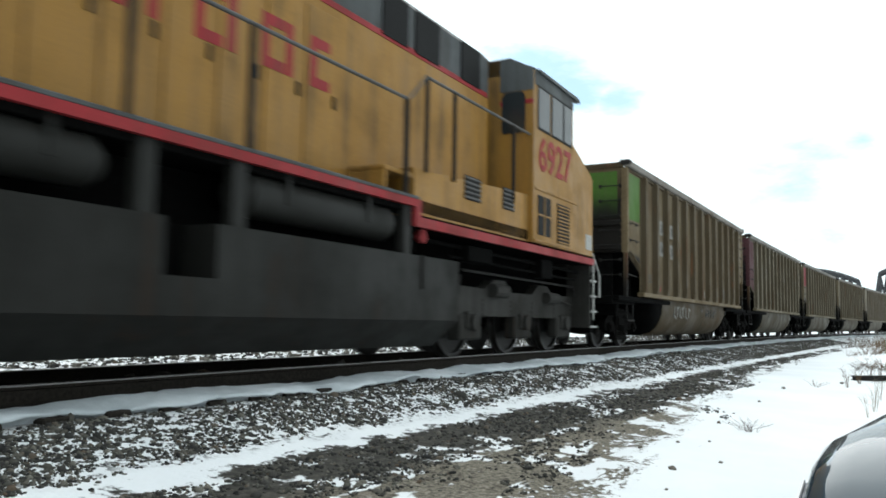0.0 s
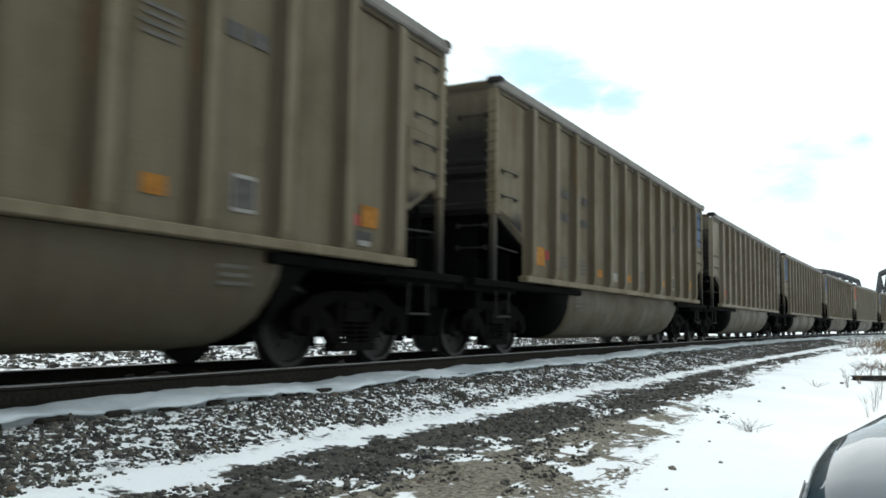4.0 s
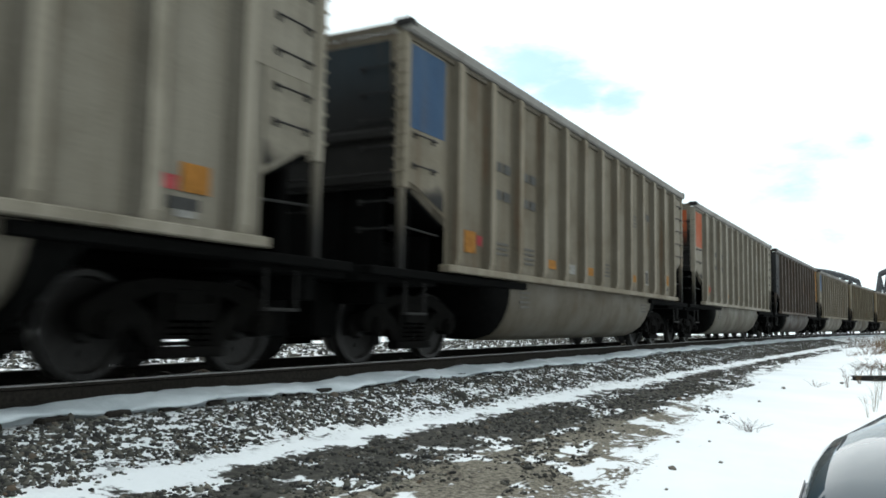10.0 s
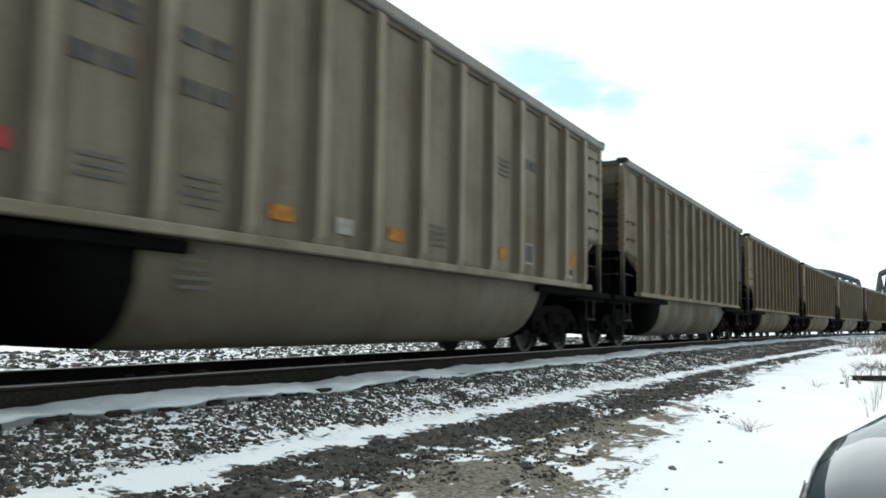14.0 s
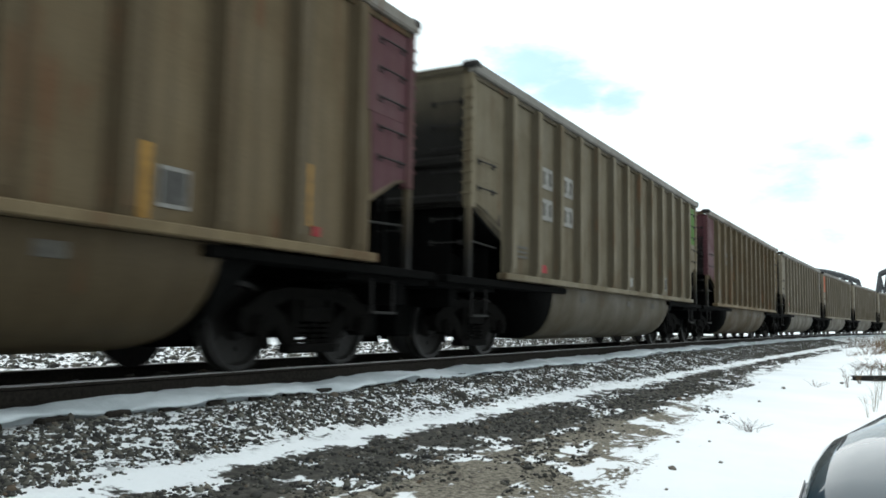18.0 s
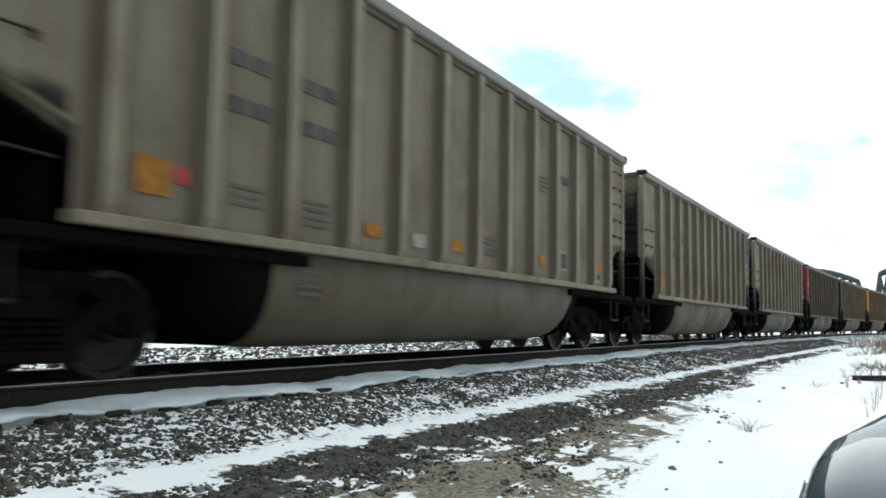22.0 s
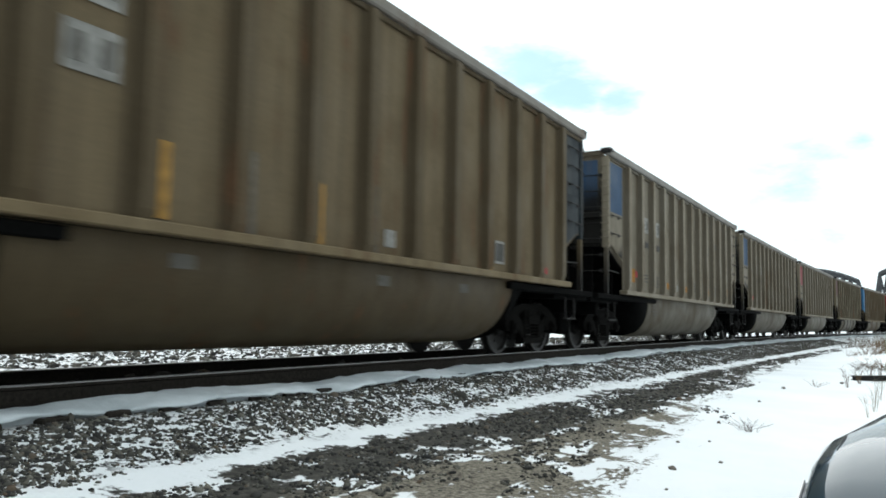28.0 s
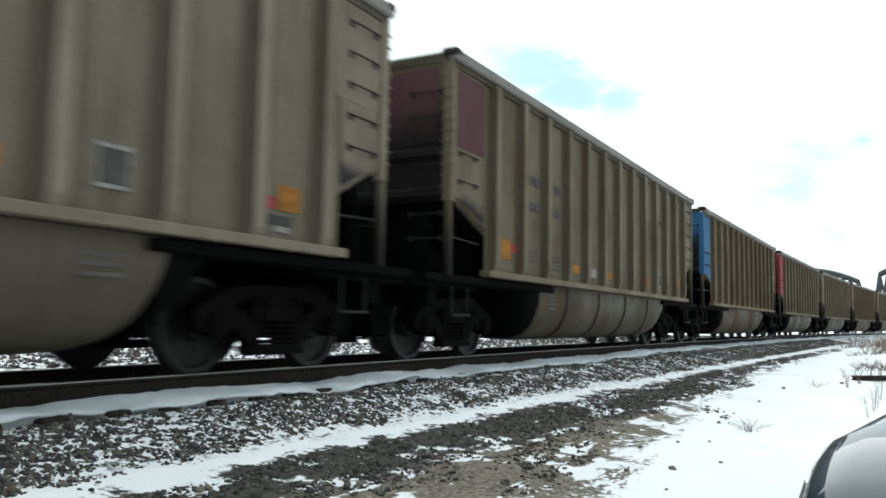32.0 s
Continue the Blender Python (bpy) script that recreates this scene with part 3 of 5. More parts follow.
def sideframe_mesh(y):
    """A cast three-piece truck frame: arched top member, bolster window, spring nest and pedestal ends."""
    sh = Shape()
    sh.prism([(-1.12, 0.62), (-1.16, 0.50), (-1.10, 0.40), (-0.92, 0.38), (-0.66, 0.42), (-0.62, 0.66), (-0.40, 0.74), (0.40, 0.74), (0.62, 0.66), (0.66, 0.42), (0.92, 0.38), (1.10, 0.40), (1.16, 0.50), (1.12, 0.62), (0.78, 0.80), (0.42, 0.86), (-0.42, 0.86), (-0.78, 0.80)], y - 0.07, y + 0.07)
    for sx in (-1, 1):
        sh.prism([(sx * 0.62, 0.66), (sx * 0.66, 0.50), (sx * 0.36, 0.20), (sx * 0.24, 0.20), (sx * 0.26, 0.30), (sx * 0.46, 0.56)], y - 0.06, y + 0.06)
        sh.box(sx * 0.27, sx * 0.36, y - 0.08, y + 0.08, 0.26, 0.76)
        sh.rod((sx * 0.89, y - 0.13, 0.46), (sx * 0.89, y + 0.06, 0.46), 0.115, 14)
        sh.rod((sx * 0.89, y - 0.16, 0.46), (sx * 0.89, y - 0.12, 0.46), 0.07, 8)
    sh.box(-0.42, 0.42, y - 0.09, y + 0.09, 0.17, 0.27)
    for i in range(3):
        x = -0.19 + 0.19 * i
        for k in range(4):
            sh.rod((x, y - 0.03, 0.28 + 0.055 * k), (x, y - 0.03, 0.315 + 0.055 * k), 0.075, 10)
    sh.box(-0.24, 0.24, y - 0.1, y + 0.1, 0.5, 0.66)
    return sh


def add_truck(car, x):
    truck = part("truck", Shape().box(-0.2, 0.2, -1.08, 1.08, 0.52, 0.78).rod((0, 0, 0.78), (0, 0, 0.92), 0.2, 14), M_TRUCK, car, at=(x, 0, 0))
    for y in (-1.0, 1.0):
        part("side_frame", SIDEFRAME[y], M_TRUCK, truck)
    for dx in (-0.89, 0.89):
        part("wheelset", WHEELSET, M_WHEEL, truck, "steel wheels with bright treads", at=(dx, 0, 0.457))
        part("brake_beam", BRAKE_BEAM, M_UNDER, truck, at=(dx * 0.42, 0, 0.38))
    return truck


SIDEFRAME = {y: sideframe_mesh(y).mesh("side_frame", [M_TRUCK], True) for y in (-1.0, 1.0)}
WHEELSET = wheelset_mesh("wheelset", 0.457)
BRAKE_BEAM = Shape().box(-0.06, 0.06, -0.85, 0.85, -0.05, 0.05).box(-0.1, -0.02, -0.82, -0.7, -0.16, 0.14).box(-0.1, -0.02, 0.7, 0.82, -0.16, 0.14).mesh("brake_beam", [M_UNDER])


def rib_shape():
    """A pressed hat-section stake on the side sheet, its foot flared onto the sill; the worn outer face has its own
    paint, lit against the flanks.
    """
    sh = Shape()
    hat = [(-0.165, 0.0), (-0.16, -0.010), (-0.125, -0.014), (-0.085, -0.105), (-0.078, -0.112), (0.078, -0.112), (0.085, -0.105), (0.125, -0.014), (0.16, -0.010), (0.165, 0.0)]
    n = len(hat)
    levels = [(1.262, 0.70, 1.12), (1.34, 0.95, 1.05), (1.44, 1.0, 1.0), (3.90, 1.0, 1.0), (3.975, 0.90, 1.0)]
    vs = [(x * w, y * k, z) for z, k, w in levels for x, y in hat]
    for a in range(len(levels) - 1):
        for i in range(n):
            sh.f.append((a * n + i, a * n + (i + 1) % n, (a + 1) * n + (i + 1) % n, (a + 1) * n + i))
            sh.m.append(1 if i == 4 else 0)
    sh.v = vs
    sh.f += [tuple(range(n)), tuple((len(levels) - 1) * n + i for i in range(n))]
    sh.m += [0, 0]
    return sh


def tub_shape():
    """The rounded twin tub that hangs between the trucks."""
    sh = Shape()
    half = [(1.50, 1.16), (1.50, 0.96), (1.485, 0.82), (1.445, 0.68), (1.385, 0.54), (1.30, 0.415), (1.18, 0.32), (1.04, 0.262), (0.86, 0.235), (0.3, 0.235), (0.16, 0.32), (0.14, 0.9)]
    section = [(-y, z) for y, z in half] + half[::-1]
    n = len(section)
    stations = [(-4.0, 0.16), (-3.98, 0.11), (-3.9, 0.05), (-3.75, 0.015), (-3.5, 0.0), (3.45, 0.0), (3.75, 0.02), (3.98, 0.08), (4.12, 0.17), (4.2, 0.3), (4.22, 0.42)]
    vs = []
    for x, up in stations:
        for y, z in section:
            vs.append((x, y, z + (1.16 - z) * up))
    fs = [[k * n + i, k * n + (i + 1) % n, (k + 1) * n + (i + 1) % n, (k + 1) * n + i] for k in range(len(stations) - 1) for i in range(n)]
    fs += [list(range(n)), [(len(stations) - 1) * n + i for i in range(n)]]
    return sh.add(vs, fs)


def hoop_mesh():
    """A flat strap bent round the near side of the tub."""
    sec = [(-1.50, 1.12), (-1.50, 0.96), (-1.485, 0.82), (-1.445, 0.68), (-1.385, 0.54), (-1.30, 0.415), (-1.18, 0.32), (-1.04, 0.262)]
    outer = [(y * 1.012 - 0.004, z - 0.018 * (1.12 - z)) for y, z in sec]
    return Shape().prism(outer + [(y + 0.02, z + 0.02) for y, z in sec[::-1]], -0.03, 0.03, axis="x").mesh("hoop", [M_IRON])


def side_sheet(y, sgn):
    """The side: sheet between end posts, cut away low at both ends over the trucks."""
    sh = Shape()
    out = [(-7.28, 4.01), (-7.28, 2.18), (-6.9, 2.10), (-6.2, 1.86), (-6.2, 1.2), (6.42, 1.2), (6.42, 1.84), (6.95, 2.12), (7.28, 2.20), (7.28, 4.01)]
    return sh.prism(out, y, y - sgn * 0.012)


def grab_mesh(w):
    sh = Shape()
    sh.rod((-w / 2, 0, 0), (-w / 2 + 0.01, -0.065, -0.005), 0.011, 6).rod((w / 2, 0, 0), (w / 2 - 0.01, -0.065, -0.005), 0.011, 6).rod((-w / 2, -0.065, -0.005), (w / 2, -0.065, -0.005), 0.011, 6)
    for sx in (-1, 1):
        sh.box(sx * w / 2 - 0.035, sx * w / 2 + 0.035, -0.012, 0.0, -0.04, 0.04)
    return sh.mesh("grab_iron", [M_IRON])


GRAB = grab_mesh(0.46)


def build_coal_car(hoops=False):
    car = thing("coal_car", "dusty coal gondola with ribbed sides rolling on the track", "railway wagon", "coal cars of the train")
    grey = BODY["grey"]
    for sgn in (-1, 1):
        y = sgn * 1.555
        part("side_sheet", side_sheet(y, sgn), grey, car)
        rib = RIB_MESH
        for x in RIBS:
            ob = part("rib", rib, grey, car, at=(x, y, 0))
            if sgn > 0:
                ob.rotation_euler = (0, 0, math.pi)
        part("top_chord", Shape().box(-7.30, 7.30, sgn * 1.53, sgn * 1.665, 4.0, 4.15, 0.022), grey, car)
        part("chord_lip", Shape().box(-7.24, 7.24, sgn * 1.556, sgn * 1.60, 3.93, 4.0, 0.01), grey, car)
        part("side_sill", Shape().box(-6.24, 6.46, sgn * 1.50, sgn * 1.67, 1.165, 1.262, 0.012), [grey], car)
        for end in (-1, 1):
            part("lower_sill", Shape().box(end * (3.55 if end < 0 else 4.0), end * 7.9, sgn * 1.25, sgn * 1.59, 1.04, 1.142), M_UNDER, car, "black under-sill")
    for end in (-1, 1):
        x = end * 7.25
        wall = Shape().box(x - 0.02, x + 0.02, -1.5, 1.5, 2.12, 4.03, 0.008)
        part("end_wall", wall, END_PAINT["grey"], car)
        part("end_panel", Shape().box(x, x + 0.026 * end, -1.36, 1.36, 2.88, 3.93, 0.002), END_PAINT["grey"], car)
        part("end_chord", Shape().box(x - 0.05, x + 0.06 * end, -1.52, 1.52, 4.02, 4.12, 0.02), grey, car)
        for z in (2.16, 2.70):
            part("end_rib", Shape().box(x, x + 0.085 * end, -1.45, 1.45, z, z + 0.14, 0.03), END_PAINT["grey"], car)
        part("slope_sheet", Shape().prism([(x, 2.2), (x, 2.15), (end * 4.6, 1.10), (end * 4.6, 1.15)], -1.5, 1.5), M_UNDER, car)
        for sgn in (-1, 1):
            post = Shape().box(x - 0.09 * end, x + 0.05 * end, sgn * 1.46, sgn * 1.60, 2.10, 4.01, 0.015)
            for i in range(11):
                z = 2.3 + 0.15 * i
                post.box(x + 0.03 * end, x + 0.062 * end, sgn * 1.44, sgn * 1.618, z - 0.014, z + 0.014, 0.005)
            part("corner_post", post, grey, car)
            part("post_foot", Shape().box(x - 0.03 * end, x + 0.05 * end, sgn * 1.50, sgn * 1.585, 1.12, 2.10, 0.008), grey, car)
            part("corner_sheet", Shape().prism([(end * 6.34, 3.93), (end * 7.14, 3.93), (end * 7.14, 2.20), (end * 6.95, 2.155), (end * (6.28 if end < 0 else 6.44), 1.92)], sgn * 1.567, sgn * 1.571), grey, car)
            part("corner_panel", Shape().prism([(end * 6.28, 2.86), (end * 7.12, 2.86), (end * 7.12, 3.90), (end * 6.28, 3.90)], sgn * 1.571, sgn * 1.5745), CORNER_PAINT["grey"], car)
            for z in ((2.40, 2.78) if end * sgn > 0 else (2.36, 2.70, 3.04, 3.38, 3.72)):
                ob = part("grab_iron", GRAB, M_IRON, car, at=(end * 6.80, sgn * 1.573, z))
                if sgn > 0:
                    ob.rotation_euler = (0, 0, math.pi)
            part("corner_cap", Shape().box(x - 0.10 * end, x + 0.075 * end, sgn * 1.42, sgn * 1.67, 4.05, 4.175, 0.03), M_IRON, car, "dark cast corner cap")
            for i in range(7):
                ob = part("ladder_rung", GRAB, M_IRON, car, at=(x + 0.021 * end, sgn * 1.2, 1.62 + 0.33 * i))
                ob.rotation_euler = (0, 0, math.pi / 2 * end)
            part("stirrup_step", Shape().rod((end * 6.6, sgn * 1.5, 1.0), (end * 6.6, sgn * 1.5, 0.62), 0.016, 6).rod((end * 7.05, sgn * 1.5, 1.0), (end * 7.05, sgn * 1.5, 0.62), 0.016, 6).box(end * 6.58, end * 7.07, sgn * 1.46, sgn * 1.54, 0.6, 0.63), M_IRON, car)
            part("brace", Shape().rod((end * 6.95, sgn * 1.42, 1.12), (end * 6.9, sgn * 1.42, 2.15), 0.035, 8), M_UNDER, car)
            part("railing", Shape().rod((end * 6.3, sgn * 1.5, 1.62), (end * 7.25, sgn * 1.5, 1.66), 0.014, 6), M_IRON, car)
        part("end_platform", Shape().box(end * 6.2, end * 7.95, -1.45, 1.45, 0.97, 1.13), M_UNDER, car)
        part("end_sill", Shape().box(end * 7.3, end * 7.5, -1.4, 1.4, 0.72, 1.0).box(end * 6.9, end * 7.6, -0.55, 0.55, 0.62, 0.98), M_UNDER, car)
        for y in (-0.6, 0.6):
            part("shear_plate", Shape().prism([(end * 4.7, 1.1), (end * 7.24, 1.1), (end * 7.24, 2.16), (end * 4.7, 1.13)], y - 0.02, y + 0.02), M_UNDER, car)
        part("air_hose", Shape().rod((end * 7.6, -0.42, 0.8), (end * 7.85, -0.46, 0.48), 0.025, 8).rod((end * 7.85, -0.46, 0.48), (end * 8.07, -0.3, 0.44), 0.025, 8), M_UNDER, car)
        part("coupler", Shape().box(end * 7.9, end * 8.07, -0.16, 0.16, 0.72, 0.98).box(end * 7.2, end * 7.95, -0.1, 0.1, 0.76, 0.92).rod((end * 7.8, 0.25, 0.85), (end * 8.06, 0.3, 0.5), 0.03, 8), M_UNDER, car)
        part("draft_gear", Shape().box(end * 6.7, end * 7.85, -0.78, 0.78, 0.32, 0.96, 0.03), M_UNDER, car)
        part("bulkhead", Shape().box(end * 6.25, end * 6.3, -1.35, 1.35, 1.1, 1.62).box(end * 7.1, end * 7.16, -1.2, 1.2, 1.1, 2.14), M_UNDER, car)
        add_truck(car, end * TRUCK_AT)
    part("tub", tub_shape(), grey, car, smooth=True)
    cap = [(-1.494, 1.14), (-1.494, 0.96), (-1.475, 0.82), (-1.43, 0.68), (-1.37, 0.55), (-1.28, 0.43), (-1.16, 0.335), (-0.9, 0.26), (0.9, 0.26), (1.16, 0.335), (1.28, 0.43), (1.37, 0.55), (1.43, 0.68), (1.475, 0.82), (1.494, 0.96), (1.494, 1.14)]
    # tub ends: coal black, with their shadow put into the colour as well
    for x0, x1, x2 in ((-3.99, -4.25, -4.75), (4.2, 4.3, 4.75)):
        sh, n = Shape(), len(cap)
        rings = [(x0, 0.0), (x1, 0.10), (0.5 * (x1 + x2), 0.34), (x2, 0.8)]
        vs = [(x, y, z + (1.14 - z) * up) for x, up in rings for y, z in cap]
        fs = [[k * n + i, k * n + (i + 1) % n, (k + 1) * n + (i + 1) % n, (k + 1) * n + i] for k in range(3) for i in range(n)]
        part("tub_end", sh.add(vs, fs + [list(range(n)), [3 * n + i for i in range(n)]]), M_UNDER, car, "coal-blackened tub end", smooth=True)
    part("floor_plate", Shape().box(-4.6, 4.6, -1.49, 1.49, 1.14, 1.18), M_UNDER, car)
    part("centre_sill", Shape().box(-7.6, 7.6, -0.2, 0.2, 0.78, 0.98), M_UNDER, car)
    part("brake_reservoir", Shape().rod((-6.75, -0.75, 1.36), (-5.95, -0.75, 1.36), 0.2, 14), M_UNDER, car)
    if hoops:
        for i in range(4):
            part("hoop", HOOP, M_IRON, car, at=(-2.7 + 1.8 * i, 0, 0))
    return car


RIB_MESH = rib_shape().mesh("rib", [RIB_FLANK["grey"], RIB_FACE["grey"]])
HOOP = hoop_mesh()
BODY_PARTS = ("side_sill", "corner_post", "chord_lip")
_mark_meshes = {}


def mark(car, x, z, w, h, material, name="marking", tub=False):
    """A thin painted or riveted patch on both sides of the car."""
    key = (round(w, 2), round(h, 2), material.name)
    if key not in _mark_meshes:
        _mark_meshes[key] = Shape().box(-w / 2, w / 2, -0.003, 0.003, -h / 2, h / 2, 0.001).mesh(name, [material])
    y = 1.503 if tub else 1.571
    part(name, _mark_meshes[key], material, car, at=(x, -y, z))


def panel_x(i):
    return -5.96 + RIB_GAP * (i + 0.5)


def letter_rows(car, i, rows, material, z0=2.95, step=0.27, h=0.13, w=0.30):
    for r in range(rows):
        for d in (-0.19, 0.16):
            mark(car, panel_x(i) + d * 0.9, z0 - r * step, w * 0.8, h, material)


def lettered_plate(car, i, z):
    """A white square with two dark bars for its letters."""
    mark(car, panel_x(i), z, 0.48, 0.36, M_WHITE, "plate")
    for d in (-0.13, 0.13):
        key = "bar"
        if key not in _mark_meshes:
            _mark_meshes[key] = Shape().box(-0.05, 0.05, -0.004, 0.004, -0.11, 0.11, 0.001).mesh("lettering", [M_PALEMARK])
        part("lettering", _mark_meshes[key], M_PALEMARK, car, at=(panel_x(i) + d, -1.576, z))


def frame_mark(car, i, z=1.62):
    """The white consolidated stencil: a box in outline with a dark field."""
    x = panel_x(i)
    mark(car, x, z, 0.28, 0.26, M_FAINT, "stencil")
    for dz in (-0.15, 0.15):
        mark(car, x, z + dz, 0.31, 0.035, M_WHITE)
    for dx in (-0.145, 0.145):
        mark(car, x + dx, z, 0.022, 0.27, M_WHITE)


def small_text(car, i, z, n=4, material=None, tub=False, dx=0.0):
    for r in range(n):
        mark(car, panel_x(i) + dx, z - r * 0.075, 0.42 - 0.06 * (r % 2), 0.035, material or M_PALEMARK, "stencil", tub)


def end_text(car):
    """Unreadable lines of stencil on the coloured end panel."""
    for r, (y, w, h) in enumerate(((0.25, 0.62, 0.10), (0.25, 0.5, 0.07), (0.2, 0.9, 0.035), (0.2, 0.8, 0.035), (0.2, 0.86, 0.035), (0.2, 0.7, 0.035))):
        z = (3.72, 3.58, 3.46, 3.38, 3.30, 3.22)[r]
        key = ("end", r)
        if key not in _mark_meshes:
            _mark_meshes[key] = Shape().box(-0.003, 0.003, -w / 2, w / 2, -h / 2, h / 2, 0.001).mesh("stencil", [M_WHITE])
        part("stencil", _mark_meshes[key], M_WHITE, car, at=(-7.279, y, z))


def modern_marks(car, white=False):
    mark(car, panel_x(0) - 0.05, 1.62, 0.34, 0.30, M_ORANGE)
    mark(car, panel_x(0) + 0.24, 1.66, 0.14, 0.14, M_RED, "tag")
    if white:
        lettered_plate(car, 1, 2.86), lettered_plate(car, 2, 2.86)
    else:
        letter_rows(car, 1, 1, M_FAINT, 2.82, h=0.14), letter_rows(car, 2, 1, M_FAINT, 2.82, h=0.14)
    letter_rows(car, 1, 1, M_FAINT, 2.40, h=0.14), letter_rows(car, 2, 1, M_FAINT, 2.40, h=0.14)
    small_text(car, 2, 1.68, 4)
    small_text(car, 1, 1.68, 3)
    mark(car, panel_x(3), 1.52, 0.34, 0.15, M_ORANGE)
    mark(car, panel_x(4), 1.50, 0.30, 0.17, M_WHITE)
    mark(car, panel_x(5), 1.52, 0.32, 0.15, M_ORANGE)
    small_text(car, 6, 1.72, 4)
    mark(car, panel_x(8), 1.55, 0.24, 0.16, M_ORANGE)
    small_text(car, 8, 2.95, 4), letter_rows(car, 9, 1, M_FAINT, 3.05, h=0.15)
    frame_mark(car, 9)
    mark(car, panel_x(11), 1.66, 0.32, 0.24, M_ORANGE)
    mark(car, panel_x(11) - 0.27, 1.60, 0.13, 0.12, M_RED, "tag")
    mark(car, panel_x(11) - 0.12, 1.44, 0.34, 0.10, M_DARKMARK)
    mark(car, panel_x(11) - 0.1, 1.36, 0.22, 0.06, M_WHITE)
    small_text(car, 2, 1.0, 4, tub=True), small_text(car, 9, 0.98, 3, tub=True)


def older_marks(car, plates=True):
    if plates:
        for i in (1, 2):
            lettered_plate(car, i, 2.95), lettered_plate(car, i, 2.42)
    else:
        letter_rows(car, 1, 2, M_PALEMARK), letter_rows(car, 2, 2, M_PALEMARK)
    strip = M_YELLOW
    for i, z, m in ((0, 1.85, strip), (3, 1.60, strip), (5, 1.58, strip), (9, 1.56, strip), (11, 1.75, strip)):
        mark(car, panel_x(i) - 0.30, z, 0.11, 0.62, m, "reflector_strip")
    for i in (4, 6):
        mark(car, panel_x(i) - 0.3, 1.62, 0.09, 0.8, M_PALEMARK, "reflector_strip")
    mark(car, panel_x(6), 1.46, 0.22, 0.2, M_WHITE)
    frame_mark(car, 9, 1.55)
    mark(car, panel_x(1) - 0.1, 1.42, 0.20, 0.13, M_RED, "tag")
    mark(car, panel_x(11) - 0.15, 1.40, 0.12, 0.10, M_RED, "tag")
    for i in (3, 6, 8):
        mark(car, panel_x(i), 0.98, 0.26, 0.12, M_PALEMARK, tub=True)
    small_text(car, 0, 1.7, 3)


# body, near end colour, corner by it, corner at the other end, marks, plates
LIVERY = [
    ("brown", "green", "green", "brown", "older", True), ("tan", "maroon", "maroon", "grey", "plain", False), ("tan", "red", "red", "tan", "modern", False),
    ("tan", "grey", "tan", "blue", "modern", False), ("grey", "grey", "grey", "blue", "modern", False), ("grey", "blue", "blue", "grey", "modern", False),
    ("grey", "blue", "blue", "grey", "modern", True), ("pale", "orange", "orange", "grey", "modern", False), ("grey", "navy", "blue", "grey", "modern", False),
    ("pale", "orange", "orange", "grey", "modern", False), ("dark", "black", "black", "yellow", "older", True), ("grey", "blue", "blue", "grey", "modern", False),
    ("tan", "brown", "tan", "navy", "plain", False), ("brown", "brown", "brown", "maroon", "older", False), ("brown", "navy", "brown", "maroon", "older", False),
    ("tan", "brown", "tan", "green", "older", True), ("brown", "maroon", "maroon", "brown", "plain", False), ("grey", "tan", "grey", "blue", "modern", False),
    ("grey", "orange", "orange", "grey", "modern", False), ("grey", "brown", "grey", "blue", "modern", False), ("grey", "grey", "grey", "blue", "modern", False),
    ("dark", "red", "red", "tan", "modern", True), ("brown", "black", "black", "maroon", "older", False), ("brown", "yellow", "yellow", "navy", "older", True),
    ("grey", "blue", "blue", "grey", "modern", True), ("grey", "navy", "blue", "grey", "modern", True), ("grey", "red", "red", "grey", "modern", False),
    ("tan", "maroon", "maroon", "brown", "hoops", False), ("brown", "sky", "sky", "brown", "older", False), ("tan", "red", "red", "tan", "plain", False),
    ("tan", "tan", "tan", "tan", "modern", False), ("brown", "brown", "brown", "brown", "older", False), ("tan", "tan", "tan", "grey", "modern", False),
    ("grey", "grey", "grey", "grey", "modern", False),
]
WORDS = {"brown": "dusty brown steel", "dark": "dark brown steel", "tan": "dusty tan steel", "grey": "dirty grey aluminium", "pale": "pale grey aluminium"}


PLAIN = ("grey", "brown", "tan")
FULL_END = (1, 10, 14, 16, 21, 22, 23, 28, 29)
FULL_OTHER = (10, 12, 13, 14, 22, 23)


